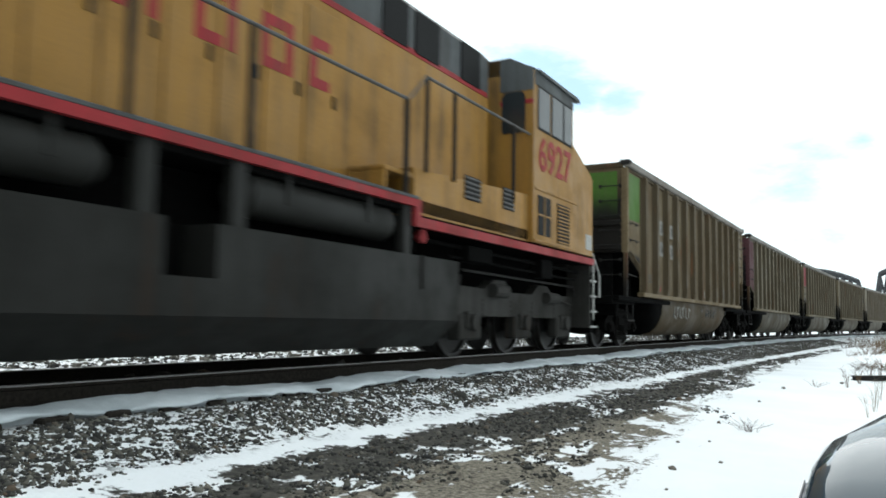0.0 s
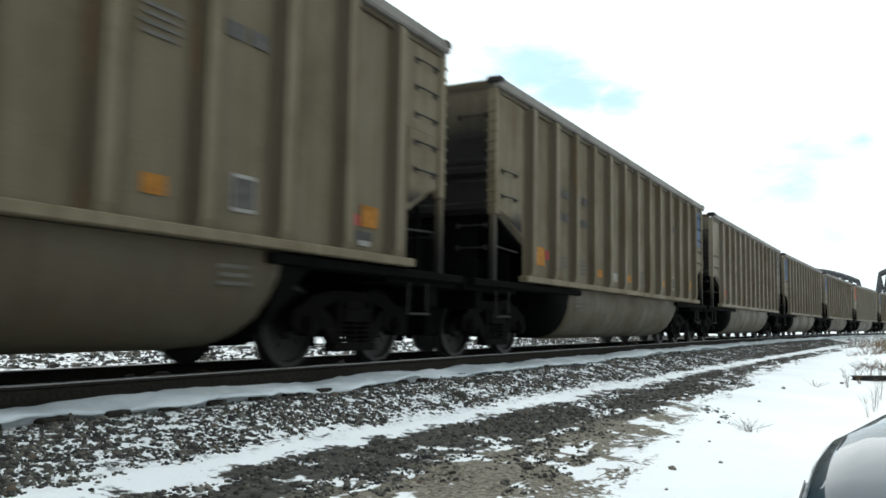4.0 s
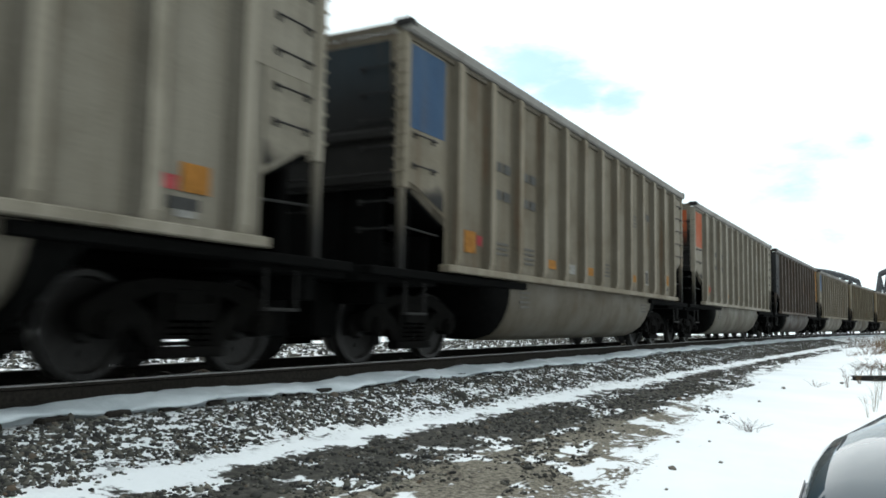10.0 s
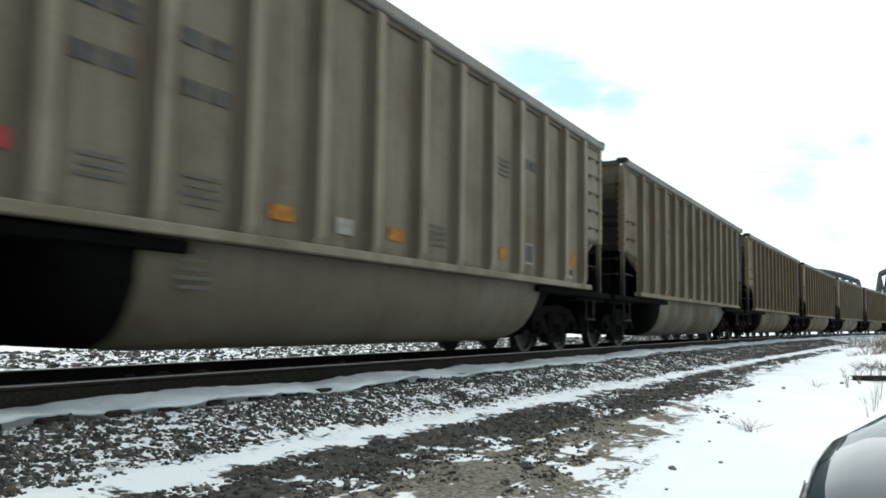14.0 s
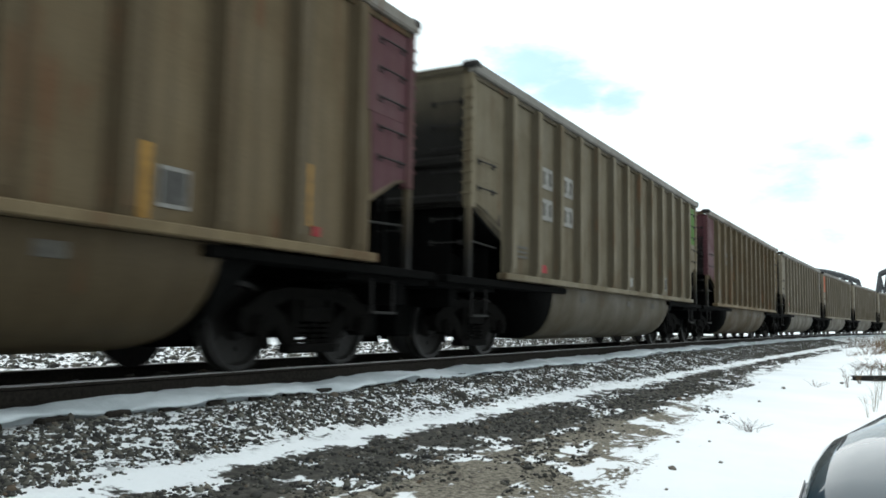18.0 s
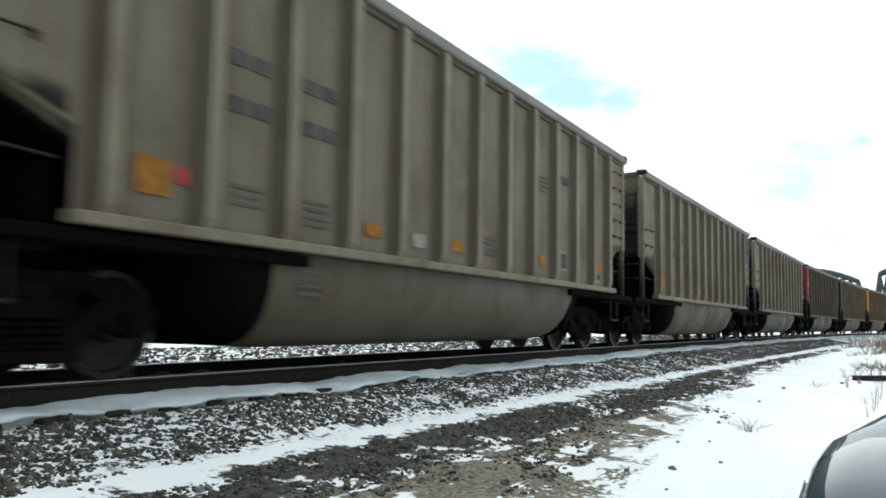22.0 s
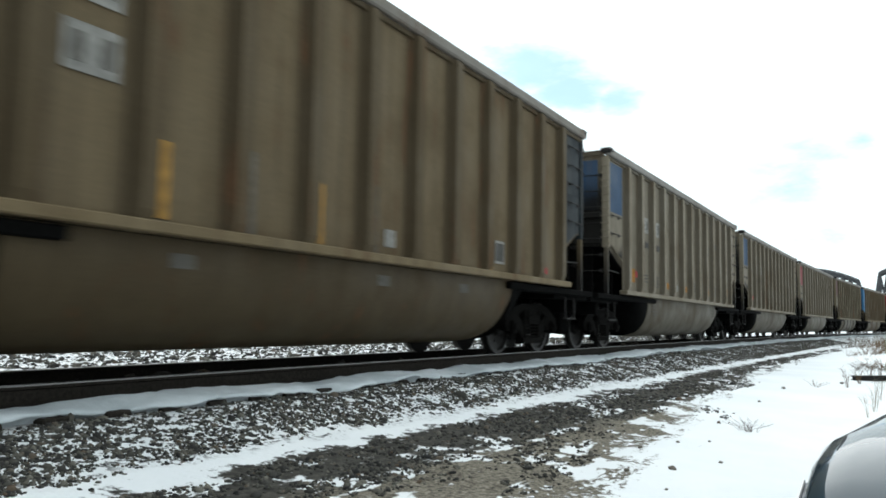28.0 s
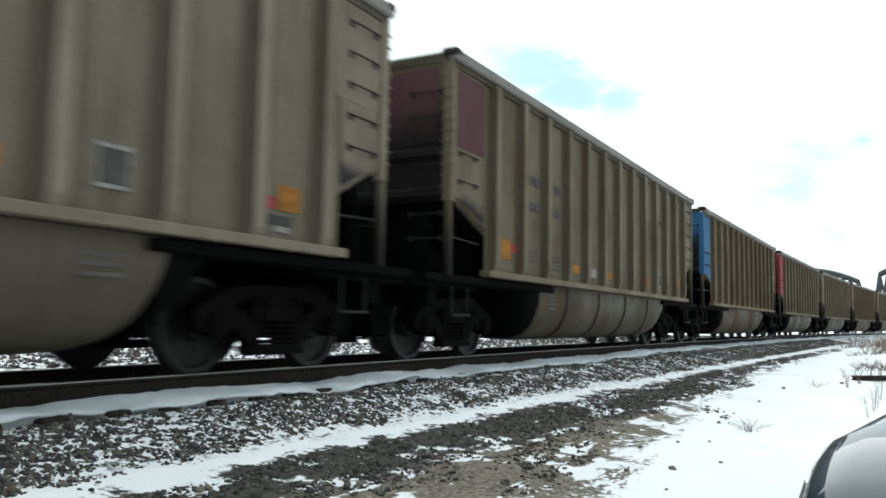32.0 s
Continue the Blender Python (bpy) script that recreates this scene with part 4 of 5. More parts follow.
def dress(car, k, body, end, corner, other, marks, plates):
    for ob in car.children:
        base = ob.name.split(".")[0]
        near = sum(v[0] for v in ob.bound_box) < 0
        paint, full = (corner, k in FULL_END) if near else (other, k in FULL_OTHER)
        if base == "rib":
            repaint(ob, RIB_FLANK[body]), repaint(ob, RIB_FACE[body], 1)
        elif base in BODY_PARTS:
            repaint(ob, CORNER_PAINT[paint] if base == "corner_post" and full else RIB_FLANK[body] if base == "chord_lip" else BODY[body])
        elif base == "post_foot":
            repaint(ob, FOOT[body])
        elif base == "top_chord":
            repaint(ob, CHORD[body])
        elif base == "end_chord":
            repaint(ob, RIB_FLANK[body])
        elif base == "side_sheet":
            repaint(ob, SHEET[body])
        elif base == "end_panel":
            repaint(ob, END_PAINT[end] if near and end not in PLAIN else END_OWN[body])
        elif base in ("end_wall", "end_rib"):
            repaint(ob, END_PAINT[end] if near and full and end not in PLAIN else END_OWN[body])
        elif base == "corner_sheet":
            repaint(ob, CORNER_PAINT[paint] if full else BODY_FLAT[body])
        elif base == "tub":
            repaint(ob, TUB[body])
        elif base == "corner_panel":
            repaint(ob, BODY_FLAT[body] if paint in PLAIN else CORNER_PAINT[paint])
    if end not in ("grey", "brown", "tan"):
        end_text(car)
    {"modern": lambda: modern_marks(car, plates), "older": lambda: older_marks(car, plates), "plain": lambda: older_marks(car, False), "hoops": lambda: modern_marks(car, False)}[marks]()
    detail = f"a {end} end" if end not in ("grey", "brown", "tan") else "ribbed sides"
    car["label"] = f"{WORDS[body]} coal gondola with {detail}, rolling on rails"


def build_train():
    plain, hooped = build_coal_car(), build_coal_car(True)
    cars = []
    for k, livery in enumerate(LIVERY):
        proto = hooped if livery[4] == "hoops" else plain
        cars.append(copy_thing(proto, Matrix.Identity(4)))
    for proto in (plain, hooped):
        for o in (*proto.children_recursive, proto):
            bpy.data.objects.remove(o)
    for k, (car, livery) in enumerate(zip(cars, LIVERY)):
        dress(car, k, *livery)
    # sprayed scrawl on the first car's tub, as plain strokes
    for i, (x, lean) in enumerate(((-2.75, 0.3), (-2.45, -0.2), (-2.15, 0.25), (-1.85, -0.3), (-1.5, 0.3), (-1.15, 0.1))):
        ob = part("paint_stroke", Shape().box(-0.04, 0.04, -0.003, 0.003, -0.14, 0.14, 0.001).box(-0.04, 0.22, -0.003, 0.003, -0.14 + 0.2 * (i % 2), -0.08 + 0.2 * (i % 2), 0.001), M_WHITE, cars[0], at=(x, -1.504, 0.88))
        ob.rotation_euler = (0, lean, 0)
    for i in range(4):
        ob = part("paint_stroke", Shape().box(-0.05, 0.05, -0.003, 0.003, -0.13, 0.13, 0.001).box(-0.05, 0.25, -0.003, 0.003, -0.03, 0.03, 0.001), M_DARKMARK, cars[0], at=(1.2 + 0.36 * i, -1.504, 0.9))
        ob.rotation_euler = (0, 0.25 * (-1) ** i, 0)
    return cars


CARS = build_train()

# ---- the locomotive at the head of the cars ----
M_LYELLOW = weathered("faded_engine_yellow", (0.28, 0.142, 0.025), (0.165, 0.095, 0.034), rust=(0.07, 0.04, 0.015), dirt=0.65, rusty=0.22, rough=0.5, gloss=0.25)
M_LGREY = weathered("engine_grey_roof", (0.075, 0.082, 0.084), (0.04, 0.04, 0.037), dirt=0.6, rusty=0.05, rough=0.55)
M_LRED = weathered("engine_red_stripe", (0.26, 0.022, 0.026), (0.10, 0.035, 0.03), dirt=0.45, rusty=0.05, rough=0.5)
M_LTANK = weathered("grey_fuel_tank", (0.017, 0.0172, 0.0152), (0.0095, 0.009, 0.0078), dirt=0.6, rusty=0.05, rough=0.6)
M_LFRAME = weathered("grey_truck_casting", (0.03, 0.029, 0.026), (0.013, 0.012, 0.010), dirt=0.7, rusty=0.08, rough=0.75)
M_LDARK = plain_grainy("black_grille", (0.006, 0.006, 0.006), 18, 0.3, 0.6)
M_LRAILS = plain_grainy("worn_handrail", (0.08, 0.078, 0.075), 20, 0.3, 0.5)
M_LSTEP = plain_grainy("white_step_edge", (0.34, 0.34, 0.32), 18, 0.2, 0.6)


def glass_build(t, b):
    b.inputs["Base Color"].default_value = (0.02, 0.024, 0.026, 1)
    n = link_noise(t, 3, 4)
    t.links.new(fade(t, n, 0.3, 0.7, 0.06, 0.2), b.inputs["Roughness"])


M_GLASS = shader("dusty_dark_glass", glass_build, 0.1)


def text_mesh(body, size, material, depth=0.004):
    cu = bpy.data.curves.new("number", "FONT")
    cu.body, cu.size, cu.extrude, cu.align_x, cu.align_y, cu.offset = body, size, depth, "CENTER", "CENTER", 0.012
    ob = bpy.data.objects.new("number", cu)
    me = bpy.data.meshes.new_from_object(ob)
    bpy.data.objects.remove(ob)
    me.materials.clear()
    me.materials.append(material)
    return me


def build_loco():
    eng = thing("locomotive", "yellow diesel locomotive with grey roof and red stripe, faded paint", "locomotive")
    for sgn in (-1, 1):
        # walkway edge: level along the hood, stepping down beside the cab
        part("side_stripe", Shape().prism([(-10.9, 1.92), (3.93, 1.92), (3.93, 1.68), (10.95, 1.68), (10.95, 1.80), (4.06, 1.80), (4.06, 2.01), (-10.9, 2.01)], sgn * 1.47, sgn * 1.53), M_LRED, eng, "red stripe along the walkway edge")
        part("walkway_edge", Shape().box(-10.9, 4.05, sgn * 1.40, sgn * 1.51, 2.012, 2.06), M_LGREY, eng)
        part("hood_side", Shape().box(-10.7, 7.2, sgn * 0.88, sgn * 0.93, 2.06, 4.18, 0.01), M_LYELLOW, eng)
        for i in range(24):
            x = -10.45 + 0.66 * i
            if x < 3.4:
                door = part("hood_door", Shape().box(x - 0.3, x + 0.3, sgn * 0.93, sgn * 0.948, 2.2, 4.05, 0.006), M_LYELLOW, eng)
                part("latch", Shape().box(x + 0.2, x + 0.25, sgn * 0.945, sgn * 0.972, 2.95, 3.1), M_IRON, door)
        part("roof_stripe", Shape().box(-10.7, 7.15, sgn * 0.925, sgn * 0.94, 4.16, 4.24), M_LRED, eng, "thin red line under the roof")
        part("battery_box", Shape().prism([(3.98, 1.84), (7.7, 1.84), (7.7, 2.62), (4.25, 2.42), (3.98, 2.42)], sgn * 1.46, sgn * 0.9), M_LYELLOW, eng)
        for x, w, z in ((5.6, 0.5, 2.22), (6.85, 0.42, 2.25)):
            lou = part("louvre", Shape().box(x - w / 2, x + w / 2, sgn * 1.462, sgn * 1.47, z, z + 0.34), M_LDARK, eng)
            for i in range(5):
                part("slat", Shape().box(x - w / 2, x + w / 2, sgn * 1.465, sgn * 1.485, z + 0.02 + 0.068 * i, z + 0.05 + 0.068 * i), M_LRAILS, lou)
        for x0, x1 in ((3.98, 4.62), (4.82, 5.5)):
            part("radiator_grille", Shape().box(x0, x1, sgn * 0.94, sgn * 0.955, 4.20, 4.80), M_LDARK, eng, "black radiator screen")
        part("radiator_grille", Shape().box(6.2, 6.85, sgn * 0.94, sgn * 0.955, 4.22, 4.82), M_LDARK, eng, "black radiator screen")
        for i in range(3):
            x = -8.5 + 3.2 * i
            part("radiator_grille", Shape().box(x, x + 2.4, sgn * 0.94, sgn * 0.955, 4.26, 4.72), M_LDARK, eng)
        # cab and nose sides
        part("cab_side", Shape().prism([(7.72, 1.84), (9.6, 1.84), (9.6, 4.62), (7.72, 4.74)], sgn * 1.49, sgn * 1.545), M_LYELLOW, eng)
        part("cab_top_band", Shape().box(7.70, 9.62, sgn * 1.485, sgn * 1.551, 4.47, 4.75), M_LGREY, eng)
        part("nose_side", Shape().prism([(9.6, 1.84), (10.78, 1.84), (10.78, 3.36), (10.62, 3.45), (9.6, 3.84)], sgn * 1.47, sgn * 1.54), M_LYELLOW, eng)
        for x0, x1 in ((7.86, 8.38), (8.50, 9.02), (9.10, 9.5)):
            win = part("cab_window", Shape().box(x0 - 0.03, x1 + 0.03, sgn * 1.545, sgn * 1.556, 3.74, 4.49), M_LDARK, eng)
            part("pane", Shape().box(x0, x1, sgn * 1.553, sgn * 1.561, 3.78, 4.45), M_GLASS, win)
        part("sun_visor", Shape().prism([(7.8, 4.74), (9.75, 4.74), (9.85, 4.70), (9.85, 4.67), (7.8, 4.70)], sgn * 1.5, sgn * 1.60), M_LGREY, eng)
        grille = part("cab_grille", Shape().box(7.86, 8.46, sgn * 1.545, sgn * 1.556, 1.98, 2.64), M_LDARK, eng)
        part("mullion", Shape().box(8.13, 8.17, sgn * 1.55, sgn * 1.566, 1.98, 2.64).box(7.86, 8.46, sgn * 1.55, sgn * 1.564, 2.30, 2.33), M_LYELLOW, grille)
        lou = part("nose_louvre", Shape().box(8.78, 9.40, sgn * 1.545, sgn * 1.556, 1.92, 2.62), M_LDARK, eng)
        for i in range(11):
            part("slat", Shape().box(8.78, 9.40, sgn * 1.55, sgn * 1.572, 1.93 + 0.063 * i, 1.955 + 0.063 * i), M_LYELLOW, lou)
        part("belt_rail", Shape().box(7.74, 9.75, sgn * 1.545, sgn * 1.565, 2.72, 2.76).box(7.74, 9.75, sgn * 1.545, sgn * 1.565, 1.86, 1.89), M_LYELLOW, eng)
        part("number_plate_board", Shape().box(10.35, 10.72, sgn * 1.54, sgn * 1.548, 1.95, 2.24), M_LSTEP, eng, "blank white card")
        num = part("road_number", text_mesh("6927", 0.80, M_LRED), M_LRED, eng, "red painted figures", at=(8.68, sgn * 1.549, 3.32))
        num.rotation_euler = (math.pi / 2, 0, 0 if sgn < 0 else math.pi)
        # faded lettering along the hood, as plain bars
        for i, x in enumerate((2.72, 2.3, 1.92, 1.42, 1.0, 0.45, -0.15)):
            sh = Shape().box(x - 0.2, x - 0.08, sgn * 0.949, sgn * 0.953, 3.12, 3.70, 0.001)
            if i % 2 == 0:
                sh.box(x - 0.08, x + 0.16, sgn * 0.949, sgn * 0.953, 3.58, 3.70, 0.001).box(x - 0.08, x + 0.16, sgn * 0.949, sgn * 0.953, 3.12, 3.24, 0.001)
            part("lettering", sh, M_LRED, eng)
        # fuel tank with its filler notch, reservoirs and hangers
        part("air_reservoir", Shape().rod((1.15, sgn * 1.25, 1.68), (3.55, sgn * 1.25, 1.68), 0.215, 18).rod((3.55, sgn * 1.25, 1.68), (3.66, sgn * 1.25, 1.68), 0.215, 18, 0.13).rod((1.04, sgn * 1.25, 1.68), (1.15, sgn * 1.25, 1.68), 0.13, 18, 0.215), M_LTANK, eng, smooth=True)
        part("air_reservoir", Shape().rod((-3.6, sgn * 1.25, 1.68), (-0.55, sgn * 1.25, 1.68), 0.215, 18).rod((-0.55, sgn * 1.25, 1.68), (-0.42, sgn * 1.25, 1.68), 0.215, 18, 0.13), M_LTANK, eng, smooth=True)
        for x in (-0.12, 0.92, 3.82, -3.9):
            part("hanger", Shape().box(x - 0.09, x + 0.09, sgn * 1.36, sgn * 1.48, 1.3, 1.93), M_LTANK, eng)
        for x in (1.6, 3.0, -0.95, -2.8):
            part("strap", Shape().box(x - 0.03, x + 0.03, sgn * 1.02, sgn * 1.475, 1.88, 1.95).box(x - 0.03, x + 0.03, sgn * 1.455, sgn * 1.475, 1.62, 1.93), M_LTANK, eng)
        part("drain_pipe", Shape().rod((4.15, sgn * 1.51, 1.34), (4.15, sgn * 1.51, 0.92), 0.02, 6), M_IRON, eng)
        # walkway handrails
        rail = part("handrail", Shape().rod((-10.2, sgn * 1.48, 3.22), (3.78, sgn * 1.48, 3.22), 0.022, 8), M_LRAILS, eng)
        for x in (-10.2, -8.3, -6.4, -4.5, -2.6, -0.35, 1.0, 3.75):
            part("stanchion", Shape().rod((x, sgn * 1.48, 1.95), (x, sgn * 1.48, 3.22), 0.034, 8), M_IRON, rail)
        rail = part("handrail", Shape().rod((4.22, sgn * 1.48, 3.62), (7.72, sgn * 1.48, 3.62), 0.022, 8).rod((3.78, sgn * 1.48, 3.22), (4.22, sgn * 1.48, 3.62), 0.018, 8), M_LRAILS, eng)
        for x in (4.24, 5.0, 7.0):
            part("stanchion", Shape().rod((x, sgn * 1.48, 2.4), (x, sgn * 1.48, 3.62), 0.03, 8), M_IRON, rail)
        part("walkway_step", Shape().box(3.3, 3.95, sgn * 0.95, sgn * 1.46, 2.28, 2.34).box(3.3, 3.36, sgn * 0.95, sgn * 1.46, 2.06, 2.28), M_LYELLOW, eng)
        # end steps and grab rails at the nose
        steps = part("step_well", Shape().box(10.8, 11.25, sgn * 1.0, sgn * 1.45, 1.55, 1.66).box(10.78, 10.84, sgn * 1.0, sgn * 1.48, 0.45, 1.68), M_LFRAME, eng)
        for i in range(4):
            part("step", Shape().box(10.82, 11.2, sgn * 1.05, sgn * 1.5, 0.45 + 0.3 * i, 0.49 + 0.3 * i), M_LSTEP, steps)
        part("grab_rail", Shape().rod((10.86, sgn * 1.52, 1.9), (11.3, sgn * 1.52, 1.5), 0.018, 8).rod((11.3, sgn * 1.52, 1.5), (11.3, sgn * 1.52, 1.05), 0.018, 8).rod((10.9, sgn * 1.52, 0.6), (10.9, sgn * 1.52, 1.72), 0.018, 8), M_LSTEP, eng)
    part("underframe", Shape().box(-11.0, 10.95, -1.46, 1.46, 1.86, 2.04).box(4.0, 10.95, -1.46, 1.46, 1.7, 1.86).box(-10.9, 10.9, -0.5, 0.5, 1.0, 1.9), M_UNDER, eng)
    part("hood_roof", Shape().prism([(-0.93, 4.16), (-0.93, 4.80), (-0.80, 4.94), (-0.5, 4.99), (0.5, 4.99), (0.80, 4.94), (0.93, 4.80), (0.93, 4.16)], -10.7, 7.2, axis="x"), M_LGREY, eng)
    part("hood_end", Shape().box(-10.75, -10.68, -0.92, 0.92, 2.06, 4.9), M_LYELLOW, eng)
    for i in range(3):
        part("roof_fan", Shape().rod((-8 + 3 * i, 0, 4.98), (-8 + 3 * i, 0, 5.08), 0.62, 20), M_LGREY, eng)
    rear = part("cab_rear_wall", Shape().prism([(-1.545, 1.84), (1.545, 1.84), (1.545, 4.74), (1.1, 4.93), (-1.1, 4.93), (-1.545, 4.74)], 7.66, 7.74, axis="x"), M_LYELLOW, eng)
    for sgn in (-1, 1):
        part("rear_window", Shape().prism([(sgn * 1.0, 3.66), (sgn * 1.36, 3.66), (sgn * 1.40, 3.72), (sgn * 1.40, 4.28), (sgn * 1.34, 4.36), (sgn * 1.04, 4.36), (sgn * 0.98, 4.28), (sgn * 0.98, 3.72)], 7.645, 7.665, axis="x"), M_GLASS, rear)
        part("rear_band", Shape().box(7.652, 7.668, sgn * 0.94, sgn * 1.545, 4.14, 4.22), M_LRED, rear)
        part("rear_top", Shape().prism([(sgn * 0.94, 4.37), (sgn * 1.545, 4.37), (sgn * 1.545, 4.74), (sgn * 1.1, 4.93), (sgn * 0.94, 4.93)], 7.650, 7.667, axis="x"), M_LGREY, rear)
    part("cab_roof", Shape().prism([(-1.56, 4.72), (-1.12, 4.95), (1.12, 4.95), (1.56, 4.72), (1.5, 4.66), (-1.5, 4.66)], 7.66, 9.7, axis="x"), M_LGREY, eng)
    part("windscreen_wall", Shape().box(9.56, 9.62, -1.49, 1.49, 3.7, 4.7), M_LYELLOW, eng)
    for y0, y1 in ((-1.3, -0.2), (0.2, 1.3)):
        part("windscreen", Shape().box(9.61, 9.635, y0, y1, 3.9, 4.5), M_GLASS, eng)
    part("nose_top", Shape().prism([(9.6, 3.84), (10.62, 3.45), (10.78, 3.36), (10.74, 3.33), (10.6, 3.40), (9.6, 3.79)], -1.47, 1.47), M_LYELLOW, eng)
    part("nose_front", Shape().box(10.74, 10.80, -1.47, 1.47, 1.84, 3.36, 0.02), M_LYELLOW, eng)
    part("deck", Shape().box(10.78, 11.3, -1.0, 1.0, 1.6, 1.7), M_LFRAME, eng)
    part("coupler", Shape().box(10.9, 12.0, -0.1, 0.1, 0.76, 0.92).box(11.95, 12.15, -0.17, 0.17, 0.72, 0.98), M_UNDER, eng)
    part("pilot", Shape().prism([(10.9, 1.6), (11.1, 1.6), (11.25, 0.35), (11.05, 0.35)], -1.4, 1.4), M_UNDER, eng)
    tank = [(-1.5, 0.54), (-1.5, 1.33), (1.5, 1.33), (1.5, 0.54), (1.12, 0.2), (-1.12, 0.2)]
    body = Shape().prism(tank, -5.6, 0.06, axis="x").prism(tank, 0.64, 5.14, axis="x")
    body.prism([(-1.5, 0.54), (-1.5, 0.86), (1.5, 0.86), (1.5, 0.54), (1.12, 0.2), (-1.12, 0.2)], 0.058, 0.642, axis="x")
    # black block stands in for the shade inside the notch
    part("filler_recess", Shape().box(0.07, 0.63, -1.1, 1.1, 0.85, 1.34), M_UNDER, eng, "black block for the shade in the filler recess")
    # added black box stands in for the shade between the hangers
    part("centre_bulkhead", Shape().box(-5.6, 5.0, -0.9, 0.9, 1.3, 1.9), M_UNDER, eng)
    part("fuel_tank", body, M_LTANK, eng, "long grey fuel tank with a notch at the filler")
    # six-wheel trucks
    frame = Shape()
    for y in (-1.02, 1.02):
        frame.prism([(-2.75, 0.92), (-2.6, 1.06), (-1.5, 1.04), (-1.15, 1.2), (-0.75, 1.2), (-0.45, 1.02), (0.45, 1.02), (0.75, 1.2), (1.15, 1.2), (1.5, 1.04), (2.6, 1.06), (2.75, 0.92), (2.75, 0.62), (-2.75, 0.62)], y - 0.08, y + 0.08)
        for x in (-2.0, 0.0, 2.0):
            frame.box(x - 0.36, x + 0.36, y - 0.10, y + 0.10, 0.26, 0.66, 0.03)
            frame.box(x - 0.2, x + 0.2, y - 0.15, y + 0.15, 0.42, 0.68, 0.03)
            frame.rod((x, y - 0.2, 0.53), (x, y + 0.2, 0.53), 0.13, 14)
            for dx in (-0.46, 0.46):
                for k in range(4):
                    frame.rod((x + dx, y, 0.62 + 0.075 * k), (x + dx, y, 0.665 + 0.075 * k), 0.1, 10)
    fm = frame.mesh("truck_frame", [M_LFRAME])
    ws = wheelset_mesh("drive_wheelset", 0.53)
    for x, turn in ((8.3, 0), (-8.3, math.pi)):
        truck = part("power_truck", Shape().box(-2.6, 2.6, -0.85, 0.85, 0.75, 0.95), M_UNDER, eng, at=(x, 0, 0))
        part("truck_frame", fm, M_LFRAME, truck)
        for dx in (-2.0, 0.0, 2.0):
            part("wheelset", ws, M_WHEEL, truck, at=(dx, 0, 0.53))
        for y in (-1.16, 1.16):
            part("brake_cylinder", Shape().rod((-1.35, y, 1.02), (-0.85, y, 1.02), 0.11, 12).rod((0.95, y, 0.98), (1.5, y, 0.98), 0.1, 12).rod((1.5, y, 0.98), (2.3, y, 0.88), 0.025, 8), M_LFRAME, truck)
            part("sand_pipe", Shape().rod((2.45, y, 1.2), (2.62, y, 0.62), 0.025, 6).rod((-2.45, y, 1.2), (-2.62, y, 0.62), 0.025, 6).rod((-2.4, y, 1.28), (2.4, y, 1.24), 0.022, 6), M_IRON, truck)
    for y in (-1.3, 1.3):
        part("pipe_run", Shape().rod((4.1, y, 1.58), (10.6, y, 1.52), 0.03, 6).rod((5.2, y, 1.42), (10.4, y, 1.36), 0.022, 6).box(5.6, 6.4, y - 0.12, y + 0.12, 1.38, 1.6).box(8.4, 8.9, y - 0.12, y + 0.12, 1.3, 1.62), M_UNDER, eng)
        part("tag", Shape().rod((4.35, y * 1.02, 1.6), (4.35, y * 1.08, 1.6), 0.09, 12), M_LRED, eng)
    return eng


LOCO = build_loco()


# ---- beside the track: parked car, beam, brush, loose stones ----
def z_at(x, y):
    return float(ground_height(np.array([x], float), np.array([y], float))[0][0])


def paint_build(t, b):
    b.inputs["Base Color"].default_value = (0.016, 0.040, 0.058, 1)
    b.inputs["Metallic"].default_value = 0.0
    b.inputs["Coat Weight"].default_value, b.inputs["Coat Roughness"].default_value, b.inputs["Coat IOR"].default_value = 1.0, 0.02, 1.62
    b.inputs["Specular IOR Level"].default_value = 0.1
    n = link_noise(t, 5, 4)
    t.links.new(fade(t, n, 0.3, 0.75, 0.36, 0.46), b.inputs["Roughness"])


M_CARPAINT = shader("dark_blue_car_paint", paint_build, 0.5)
M_RUBBER = plain_grainy("tyre_rubber", (0.02, 0.02, 0.02), 30, 0.3, 0.85)
M_TRIM = plain_grainy("black_plastic_trim", (0.025, 0.025, 0.026), 40, 0.2, 0.55)
M_RIM = plain_grainy("alloy_rim", (0.45, 0.45, 0.46), 20, 0.15, 0.35, 1.0)


def lamp_build(t, b):
    b.inputs["Base Color"].default_value = (0.55, 0.58, 0.6, 1)
    n = link_noise(t, 18, 3)
    t.links.new(ramp(t, n, [(0.35, (0.03, 0.035, 0.045)), (0.65, (0.16, 0.18, 0.2))]), b.inputs["Base Color"])


M_LAMP = shader("clear_headlamp", lamp_build, 0.08)
M_AMBER = plain_grainy("amber_lens", (0.55, 0.2, 0.03), 20, 0.2, 0.2)


